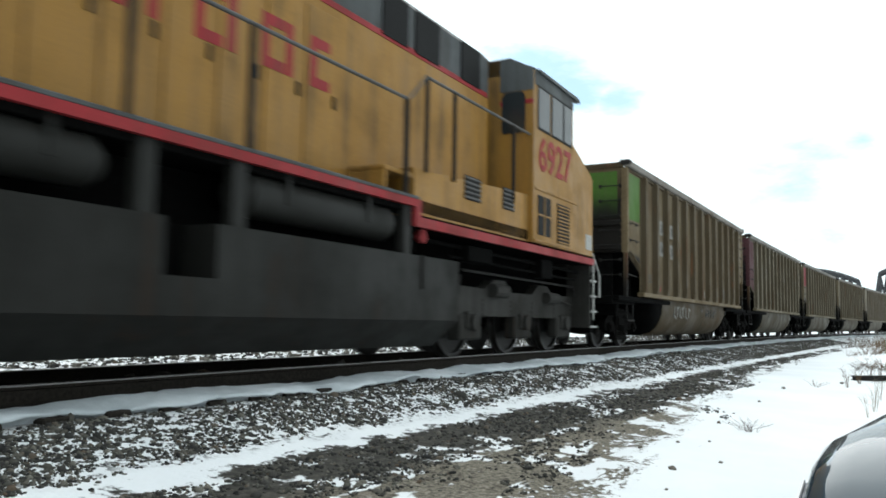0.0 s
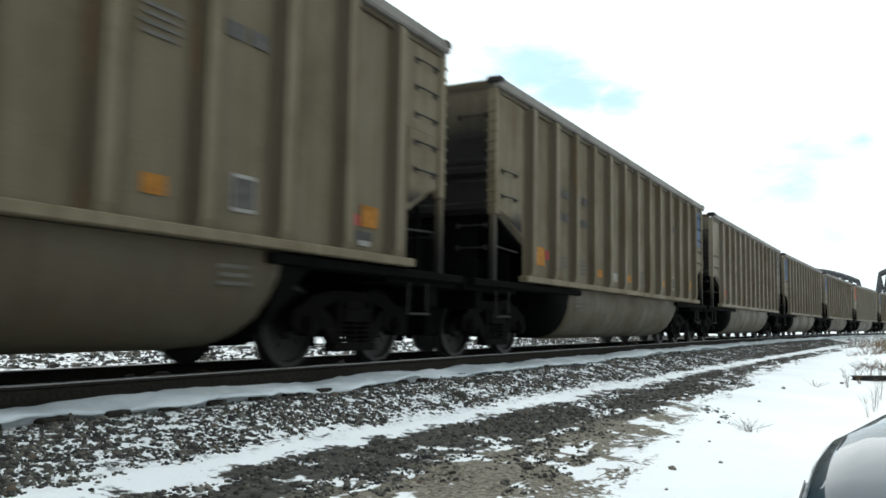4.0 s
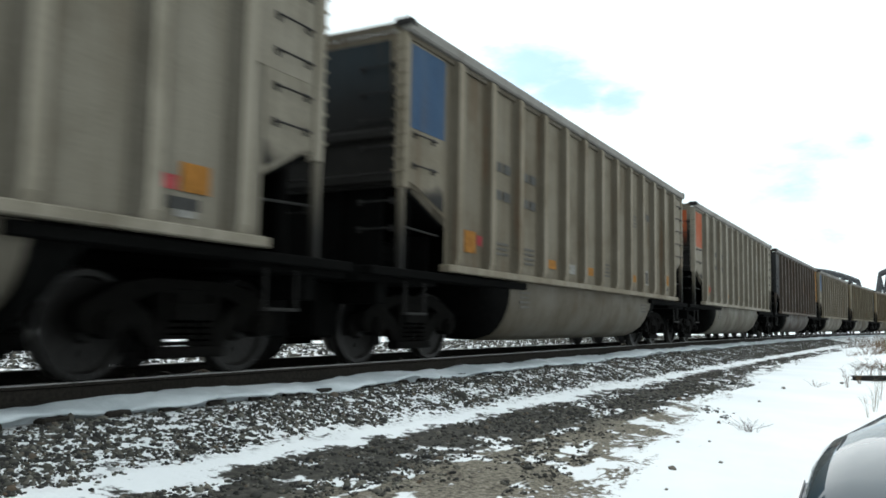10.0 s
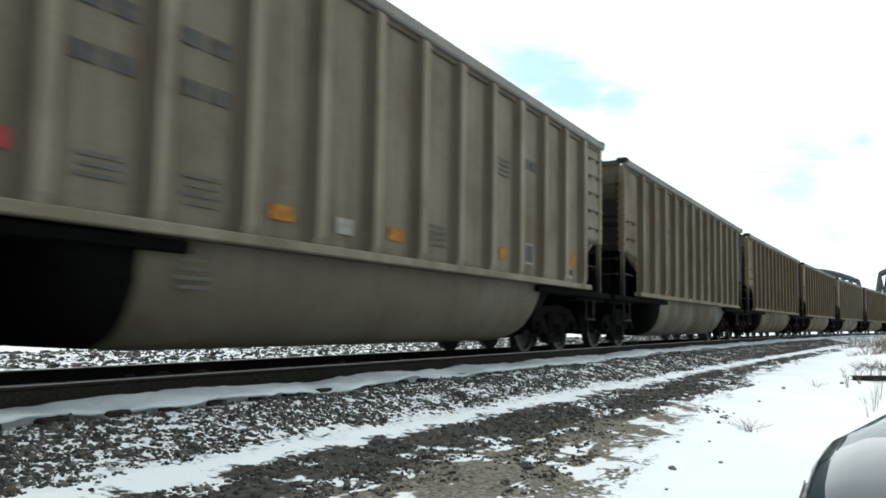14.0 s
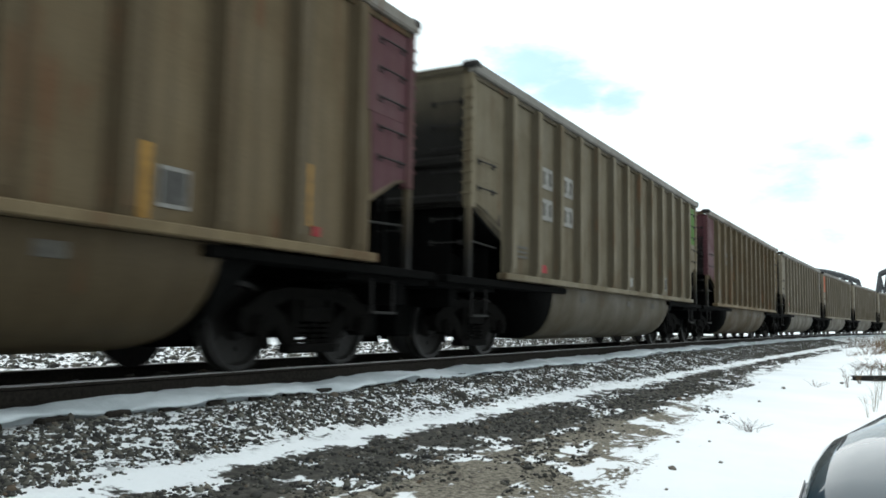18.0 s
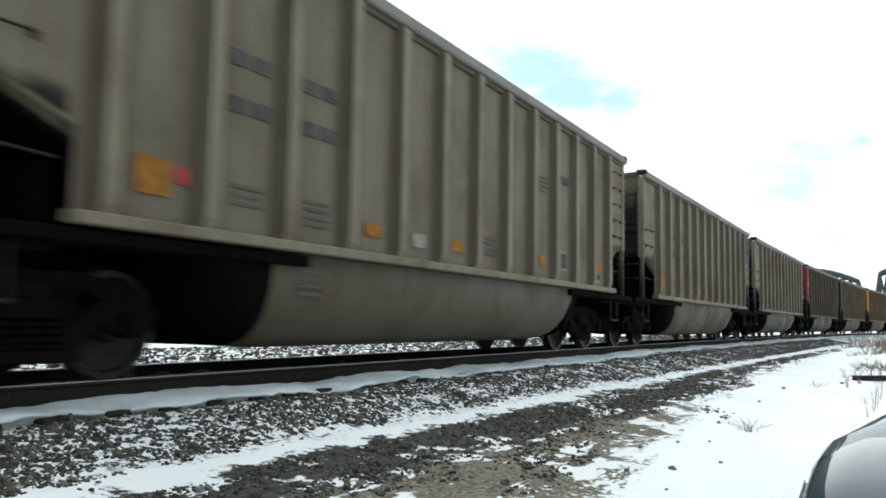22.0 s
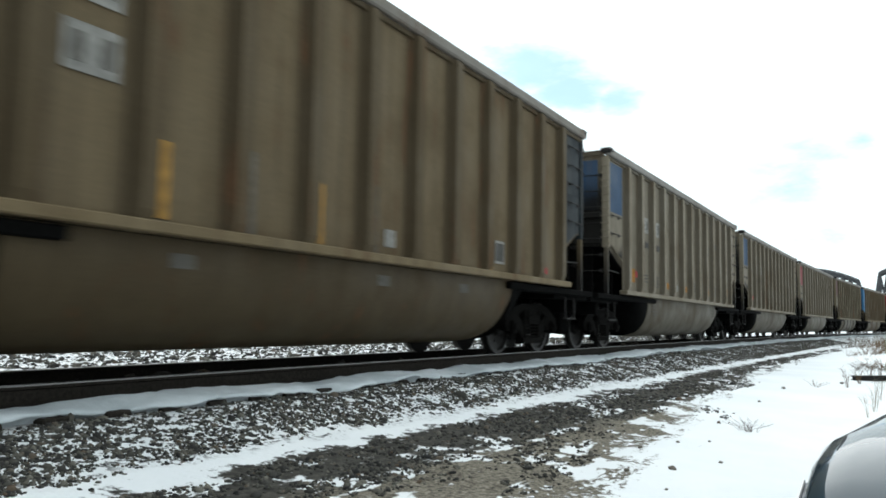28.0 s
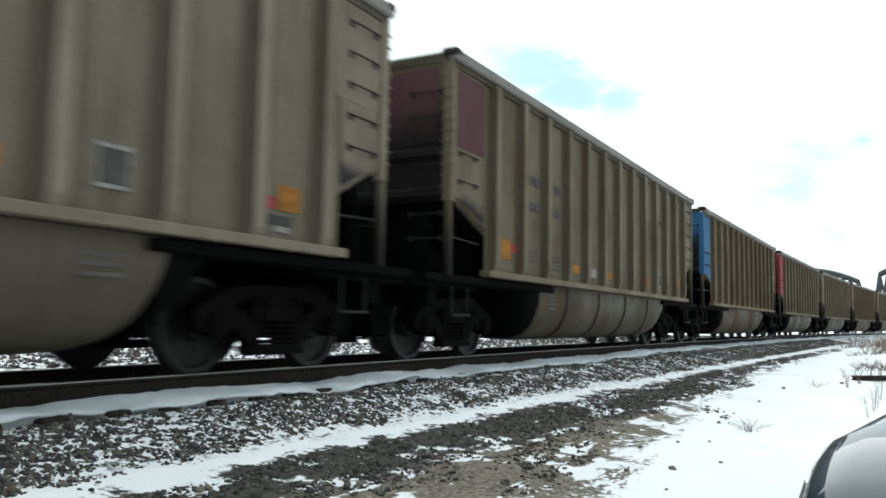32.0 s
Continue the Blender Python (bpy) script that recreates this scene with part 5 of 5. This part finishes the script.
def car_section(x):
    """Half width at the belt, shoulder height and top height of the body at x metres behind the nose."""
    hw = np.interp(x, [0, 0.06, 0.2, 0.5, 1.0, 2.2, 3.4, 4.1, 4.45, 4.5], [0.63, 0.71, 0.768, 0.852, 0.880, 0.895, 0.885, 0.82, 0.68, 0.6])
    sh = np.interp(x, [0, 0.1, 0.3, 0.6, 1.2, 2.2, 3.6, 4.3, 4.5], [0.55, 0.605, 0.672, 0.765, 0.820, 0.89, 0.95, 0.93, 0.85])
    top = np.interp(x, [0, 0.05, 0.1, 0.3, 0.6, 1.2, 1.8, 3.5, 4.4, 4.5], [0.59, 0.70, 0.755, 0.845, 0.905, 0.968, 1.005, 1.04, 1.02, 0.9])
    return float(hw), float(sh), float(top)


def build_parked_car(m):
    car = thing("parked_car", "glossy dark blue car parked on the snow beside the track", "car")
    sh, rows = Shape(), []
    xs = [0, 0.03, 0.08, 0.16, 0.28, 0.42, 0.6, 0.8, 1.0, 1.2, 1.4, 1.8, 2.4, 3.0, 3.5, 3.9, 4.2, 4.4, 4.47, 4.5]
    for x in xs:
        hw, sz, top = car_section(x)
        half = [(0.94 * hw, 0.22), (0.985 * hw, 0.34), (hw, 0.5), (0.998 * hw, sz - 0.05), (0.977 * hw, sz + (top - sz) * 0.15), (0.935 * hw, sz + (top - sz) * 0.39), (0.86 * hw, sz + (top - sz) * 0.63), (0.75 * hw, sz + (top - sz) * 0.81), (0.60 * hw, sz + (top - sz) * 0.92), (0.42 * hw, sz + (top - sz) * 0.975), (0.21 * hw, sz + (top - sz) * 0.995), (0.0, top)]
        rows.append([(x, -y, z) for y, z in half] + [(x, y, z) for y, z in half[-2::-1]])
    n = len(rows[0])
    vs = [p for r in rows for p in r]
    fs = [[k * n + i, k * n + i + 1, (k + 1) * n + i + 1, (k + 1) * n + i] for k in range(len(rows) - 1) for i in range(n - 1)]
    fs += [list(range(n)), [(len(rows) - 1) * n + i for i in range(n)]]
    fs += [[k * n, (k + 1) * n, (k + 1) * n + n - 1, k * n + n - 1] for k in range(len(rows) - 1)]
    body = part("body", sh.add(vs, fs), M_CARPAINT, car, smooth=True)
    # bonnet shut line, cabin with glass, lamps, bumper trim, wheels
    cab, rows = Shape(), []
    for x, w, z in ((1.30, 0.72, 1.0), (1.42, 0.735, 1.06), (2.05, 0.60, 1.40), (2.4, 0.57, 1.455), (3.0, 0.56, 1.46), (3.35, 0.57, 1.40), (3.95, 0.66, 1.06), (4.05, 0.66, 1.0)):
        x += 0.45
        rows.append([(x, -w - 0.02, 0.99), (x, -w, z - 0.03), (x, -w * 0.7, z), (x, 0, z + 0.012), (x, w * 0.7, z), (x, w, z - 0.03), (x, w + 0.02, 0.99)])
    n = 7
    cab.add([p for r in rows for p in r], [[k * n + i, k * n + i + 1, (k + 1) * n + i + 1, (k + 1) * n + i] for k in range(7) for i in range(6)] + [list(range(7)), [49 + i for i in range(7)]])
    part("cabin_glass", cab, M_GLASS, car, smooth=True)
    part("roof", Shape().box(2.53, 3.75, -0.57, 0.57, 1.44, 1.482, 0.018), M_CARPAINT, car)
    for sgn in (-1, 1):
        part("windscreen_pillar", Shape().rod((1.81, sgn * 0.75, 1.03), (2.55, sgn * 0.605, 1.425), 0.035, 8).rod((3.75, sgn * 0.58, 1.42), (4.42, sgn * 0.66, 1.05), 0.05, 8), M_CARPAINT, car)
        lamp, rim, ring = Shape(), Shape(), []
        for x, lo in ((0.02, 0.50), (0.06, 0.49), (0.11, 0.49), (0.17, 0.50), (0.24, 0.53), (0.31, 0.58), (0.37, 0.63)):
            hw, sz, top = car_section(x)
            ring.append([(x - 0.008, sgn * (hw * 1.0 + 0.010), lo), (x - 0.010, sgn * (hw + 0.014), 0.5 * (lo + sz)), (x - 0.008, sgn * (hw * 0.995 + 0.010), sz - 0.02), (x, sgn * hw * 0.95, sz - 0.02), (x, sgn * hw * 0.95, lo)])
        n5 = 5
        lamp.add([p for r in ring for p in r], [[k * n5 + i, k * n5 + (i + 1) % n5, (k + 1) * n5 + (i + 1) % n5, (k + 1) * n5 + i] for k in range(6) for i in range(n5)] + [list(range(n5)), [30 + i for i in range(n5)]])
        for a, b2 in zip(ring, ring[1:]):
            rim.rod(Vector(a[2]) + Vector((0, 0, 0.006)), Vector(b2[2]) + Vector((0, 0, 0.006)), 0.006, 6)
        head = part("headlamp", lamp, M_LAMP, car, "clear front lamp", smooth=True)
        part("lamp_rim", rim, M_RIM, head, "bright lamp edge")
        part("indicator", Shape().prism([(0.05, sgn * 0.62), (0.10, sgn * 0.70), (0.21, sgn * 0.79), (0.19, sgn * 0.75), (0.09, sgn * 0.66)], 0.465, 0.505, axis="z"), M_AMBER, car)
        part("door_mirror", Shape().box(1.95, 2.1, sgn * 0.86, sgn * 1.0, 1.0, 1.12, 0.03), M_CARPAINT, car)
        part("sill_trim", Shape().box(0.9, 3.3, sgn * 0.84, sgn * 0.90, 0.2, 0.28), M_TRIM, car)
        for x in (0.82, 3.5):
            wheel = part("wheel", Shape().lathe([(-0.09, 0.2), (-0.1, 0.29), (-0.08, 0.315), (0.08, 0.315), (0.1, 0.29), (0.09, 0.2)], (x, sgn * 0.80, 0.315), 28), M_RUBBER, car, smooth=True)
            part("rim", Shape().lathe([(-0.09, 0.05), (-0.1, 0.2), (0.1, 0.2), (0.105, 0.05)], (x, sgn * 0.80, 0.315), 20), M_RIM, wheel, smooth=True)
    for sgn in (-1, 1):
        seam, line = Shape(), []
        for i in range(8):
            hw, sz, top = car_section(0.42 + 0.12 * i)
            line.append((0.42 + 0.12 * i, sgn * 0.86 * hw, sz + (top - sz) * 0.63 - 0.001))
        for a, b2 in zip(line, line[1:]):
            seam.rod(a, b2, 0.0035, 6)
        part("bonnet_seam", seam, M_TRIM, car)
    part("front_grille", Shape().box(-0.004, 0.05, -0.4, 0.4, 0.46, 0.58), M_TRIM, car)
    part("front_bumper", Shape().prism([(-0.03, -0.5), (0.05, -0.72), (0.3, -0.84), (0.3, 0.84), (0.05, 0.72), (-0.03, 0.5)], 0.25, 0.44, axis="z"), M_CARPAINT, car)
    car.matrix_basis = m
    return car


CAR_X, CAR_Y, CAR_TURN = 2.954, -0.388, -19.85
build_parked_car(pose(CAR_X, CAR_Y, z_at(CAR_X + 1.5, CAR_Y) - 0.012, 0, 0, CAR_TURN))


def lying_beam():
    b2 = thing("steel_beam", "dark rusty steel beam lying on the snow", "beam")
    x, y = 20.2, 0.44
    part("web", Shape().box(0, 4.2, -0.03, 0.03, 0.02, 0.10), M_IRON, b2)
    for z in (0.0, 0.085):
        part("flange", Shape().box(0, 4.2, -0.07, 0.07, z, z + 0.03), M_IRON, b2)
    b2.matrix_basis = pose(x, y, z_at(x, y) - 0.01, 0, 0, -48)


lying_beam()


def shrub(name, label, x, y, height, stems, material, seed, spread=0.6, lean=0.0, root=0.0, thick=1.0, group="", category="shrub"):
    """A bare bush: bent stems from one root, each forking into thin twigs."""
    rng = random.Random(seed)
    bush = thing(name, label, category, group)
    stem_sh, twig_sh = Shape(), Shape()
    for _ in range(stems):
        a, out = rng.uniform(0, 2 * math.pi), rng.uniform(0.2, 1.0) * spread
        h = height * rng.uniform(0.55, 1.0)
        p0 = Vector((rng.uniform(-0.04, 0.04) * height + rng.uniform(-root, root), rng.uniform(-0.04, 0.04) * height + rng.uniform(-root, root), -0.05))
        p1 = Vector((p0.x + math.cos(a) * out * 0.4 + lean * 0.4, p0.y + math.sin(a) * out * 0.4, h * 0.5))
        p2 = Vector((p0.x + math.cos(a) * out + lean, p0.y + math.sin(a) * out, h))
        r = (0.003 + 0.005 * height) * thick
        stem_sh.rod(p0, p1, r, 5, r * 0.7).rod(p1, p2, r * 0.7, 5, r * 0.3)
        for k in range(7):
            f = rng.uniform(0.25, 0.95)
            b0 = p1.lerp(p2, f) if rng.random() < 0.7 else p0.lerp(p1, f)
            w = rng.uniform(0, 2 * math.pi)
            ln = height * rng.uniform(0.12, 0.35)
            twig_sh.rod(b0, b0 + Vector((math.cos(w) * ln * 0.7, math.sin(w) * ln * 0.7, ln * rng.uniform(0.1, 0.9))), r * 0.35, 4, r * 0.12)
    part("stem_mass", stem_sh, material, bush)["kind"] = "stuff"
    part("twig_mass", twig_sh, material, bush)["kind"] = "stuff"
    bush.matrix_basis = pose(x, y, z_at(x, y))
    return bush


shrub("twig_bush", "low bare twig bush poking out of the snow", 9.8, 1.28, 0.13, 26, M_TWIG, 5, 0.42, 0.06, 0.06, 0.7)
shrub("twig_bush", "small dry tuft poking out of the snow", 17.4, 1.05, 0.14, 9, M_BRUSH, 6, 0.3)
rng_b = random.Random(77)
for i in range(34):
    d = 24 + 30 * rng_b.random() ** 1.3
    ang = radians(rng_b.uniform(-3.4, 1.0) + (0.35 if d > 38 else 0.0) - 0.9 * (d < 30))
    x, y = d * math.cos(ang), d * math.sin(ang)
    shrub("brush", "dry brown brush standing in the snowy bank", x, y, d * rng_b.uniform(0.006, 0.014), 26, M_BRUSH if i % 4 else M_TWIG, 100 + i, 0.55, 0.0, 0.5, 1.4, group="brush on the bank")
for i, (x, y, h) in enumerate(((12.6, 0.10, 0.34), (13.4, 0.02, 0.42), (14.6, 0.0, 0.5), (15.8, -0.06, 0.45))):
    shrub("grass_tuft", "tall pale grass stalks standing in the snow", x, y, h, 5, M_STRAW, 320 + i, 0.12, group="dry grass tufts", category="grass", thick=0.6)
for i in range(4):
    shrub("grass_tuft", "thin dry grass stalks standing in the snow", 18.0 + 1.3 * i, 0.5 - 0.2 * i, 0.4, 7, M_BRUSH, 300 + i, 0.16, group="dry grass tufts", category="grass")


def loose_stone(x, y, r, seed):
    rng = random.Random(seed)
    bm = bmesh.new()
    bmesh.ops.create_icosphere(bm, subdivisions=2, radius=1.0)
    for v in bm.verts:
        k = 1 + 0.35 * (noise.noise(v.co * 1.3 + Vector((seed, 0, 0))))
        v.co = Vector((v.co.x * r * 1.15 * k, v.co.y * r * k, v.co.z * r * 0.7 * k))
    me = bpy.data.meshes.new("stone")
    bm.to_mesh(me)
    bm.free()
    me.materials.append(M_STONE)
    ob = tagged(new("stone", me), "dark loose stone lying on the snow", "stone", "stones on the snow")
    ob.matrix_basis = pose(x, y, z_at(x, y) + r * 0.3, 0, 0, rng.uniform(0, 360))


for i, (x, y, r) in enumerate(((6.75, 1.47, 0.045), (6.4, 1.75, 0.03), (7.6, 1.95, 0.03), (8.3, 1.75, 0.022), (8.6, 1.5, 0.02), (7.4, 1.2, 0.022), (5.6, 2.1, 0.03), (9.2, 2.1, 0.02), (6.0, 1.35, 0.018), (16.2, 1.5, 0.05), (19.0, 0.62, 0.06), (13.5, 1.6, 0.035))):
    loose_stone(x, y, r * 0.72, i + 1)


# ---- far off: a steel truss bridge and bare trees behind the train ----
def truss_span(origin, turn, length, height, crown, panels):
    span = thing("truss_bridge", "dark riveted steel truss bridge span with curved top", "bridge", "bridge spans")
    for y in (-4.5, 4.5):
        top = [(length * (i / panels - 0.5), height + crown * (1 - (2 * i / panels - 1) ** 2)) for i in range(1, panels)]
        pts = [(-length / 2, 0.0)] + top + [(length / 2, 0.0)]
        for (x0, z0), (x1, z1) in zip(pts, pts[1:]):
            part("chord", Shape().rod((x0, y, z0), (x1, y, z1), 0.38, 6), M_BRIDGE, span)
        part("bottom_chord", Shape().box(-length / 2, length / 2, y - 0.35, y + 0.35, -0.6, 0.3), M_BRIDGE, span)
        for i, (x, z) in enumerate(top):
            part("post", Shape().rod((x, y, 0), (x, y, z), 0.24, 6), M_BRIDGE, span)
            nx = top[i + 1][0] if i + 1 < len(top) else None
            if nx is not None:
                part("diagonal", Shape().rod((x, y, z), (nx, y, 0), 0.26, 6), M_BRIDGE, span)
                part("diagonal", Shape().rod((x, y, 0), (nx, y, top[i + 1][1]), 0.16, 6), M_BRIDGE, span)
    for i in range(1, panels):
        x, z = length * (i / panels - 0.5), height + crown * (1 - (2 * i / panels - 1) ** 2)
        part("cross_strut", Shape().rod((x, -4.5, z), (x, 4.5, z), 0.28, 6), M_BRIDGE, span)
    part("deck", Shape().box(-length / 2, length / 2, -4.2, 4.2, 0.0, 0.5), M_BRIDGE, span)
    for x in (-length / 2, length / 2):
        part("pier", Shape().box(x - 1.2, x + 1.2, -5, 5, -7.0, -0.6, 0.2), M_BRIDGE, span)
    span.matrix_basis = Matrix.Translation(origin) @ Matrix.Rotation(turn, 4, "Z")


truss_span((200.0, 13.2, 3.0), radians(90), 24.0, 6.9, 3.4, 16)
truss_span((200.0, -10.5, 3.0), radians(90), 21.0, 8.4, 3.4, 14)


def bare_tree(x, y, height, seed):
    rng = random.Random(seed)
    tree = thing("bare_tree", "leafless winter tree with fine grey branches", "tree", "trees beyond the track")
    trunk, limbs = Shape(), Shape()
    p, r = Vector((0, 0, -0.1)), height * 0.018
    for k in range(5):
        q = p + Vector((rng.uniform(-0.06, 0.06) * height, rng.uniform(-0.06, 0.06) * height, height * 0.19))
        trunk.rod(p, q, r, 7, r * 0.78)
        for _ in range(5 if k else 1):
            a, up, ln = rng.uniform(0, 6.28), rng.uniform(0.3, 1.1), height * rng.uniform(0.14, 0.3)
            b0 = p.lerp(q, rng.random())
            b1 = b0 + Vector((math.cos(a), math.sin(a), up)).normalized() * ln
            limbs.rod(b0, b1, r * 0.4, 5, r * 0.2)
            for _ in range(5):
                c0 = b0.lerp(b1, rng.uniform(0.3, 1))
                a2 = a + rng.uniform(-1.1, 1.1)
                limbs.rod(c0, c0 + Vector((math.cos(a2), math.sin(a2), rng.uniform(0, 1.2))).normalized() * ln * rng.uniform(0.25, 0.6), r * 0.16, 4, r * 0.06)
        p, r = q, r * 0.78
    part("trunk", trunk, M_TWIG, tree)
    part("crown", limbs, M_TWIG, tree)
    tree.matrix_basis = pose(x, y, z_at(x, y))


for i in range(9):
    bare_tree(9 + 5.5 * i + (i % 3) * 1.7, 32 + (i * 7 % 5) * 2.2, 2.4 + 0.3 * (i % 4), 400 + i)
for i in range(14):
    shrub("brush", "snow-dusted bare brush beyond the track", 8 + 3.6 * i, 20 + (i * 5 % 7) * 1.1, 1.1 + 0.12 * (i % 5), 14, M_TWIG, 500 + i, 0.8, group="brush beyond the track")


# ---- motion of the train ----
RUN = [(0, 0.0), (6, 83.02), (9, 124.96), (13, 180.43), (19, 264.28), (23, 320.05), (28, 389.69), (32, 445.05)]
FIRST_CAR = 24.77
LOCO_AT = 4.5


def travelled(t):
    return float(np.interp(t, [a for a, _ in RUN], [b for _, b in RUN]))


def rail_pose(s, reach):
    """A rigid vehicle whose two pivots ride on the line."""
    x0, y0, _ = on_track(s - reach)
    x1, y1, _ = on_track(s + reach)
    return Matrix.Translation(((x0 + x1) / 2, (y0 + y1) / 2, 0)) @ Matrix.Rotation(math.atan2(y1 - y0, x1 - x0), 4, "Z")


def spin_rows(start, r, at):
    """Turning of a wheelset while its vehicle rolls through the view."""
    rows, turned = [], 0.0
    base = Matrix.Translation(at)
    for f in range(0, 961):
        t = f / FPS
        s = start - travelled(t)
        if -10.0 < s < 26.0:
            rows.append((t, base @ Matrix.Rotation(-travelled(t) / r, 4, "Y")))
    if not rows:
        rows = [(0.0, base)]
    if rows[0][0] > 0.01:
        rows.insert(0, (0.0, rows[0][1]))
    if rows[-1][0] < 31.99:
        rows.append((32.0, rows[-1][1]))
    return rows


def motions():
    times = [float(i) for i in range(33)]
    for k, car in enumerate(CARS):
        start = FIRST_CAR + k * PITCH
        walk(car, [(t, rail_pose(start - travelled(t), TRUCK_AT)) for t in times])
        for truck in car.children:
            for axle in truck.children:
                if axle.name.startswith("wheelset"):
                    walk(axle, spin_rows(start, 0.457, axle.location.copy()))
    walk(LOCO, [(t, rail_pose(LOCO_AT - travelled(t), 8.2)) for t in times])


motions()
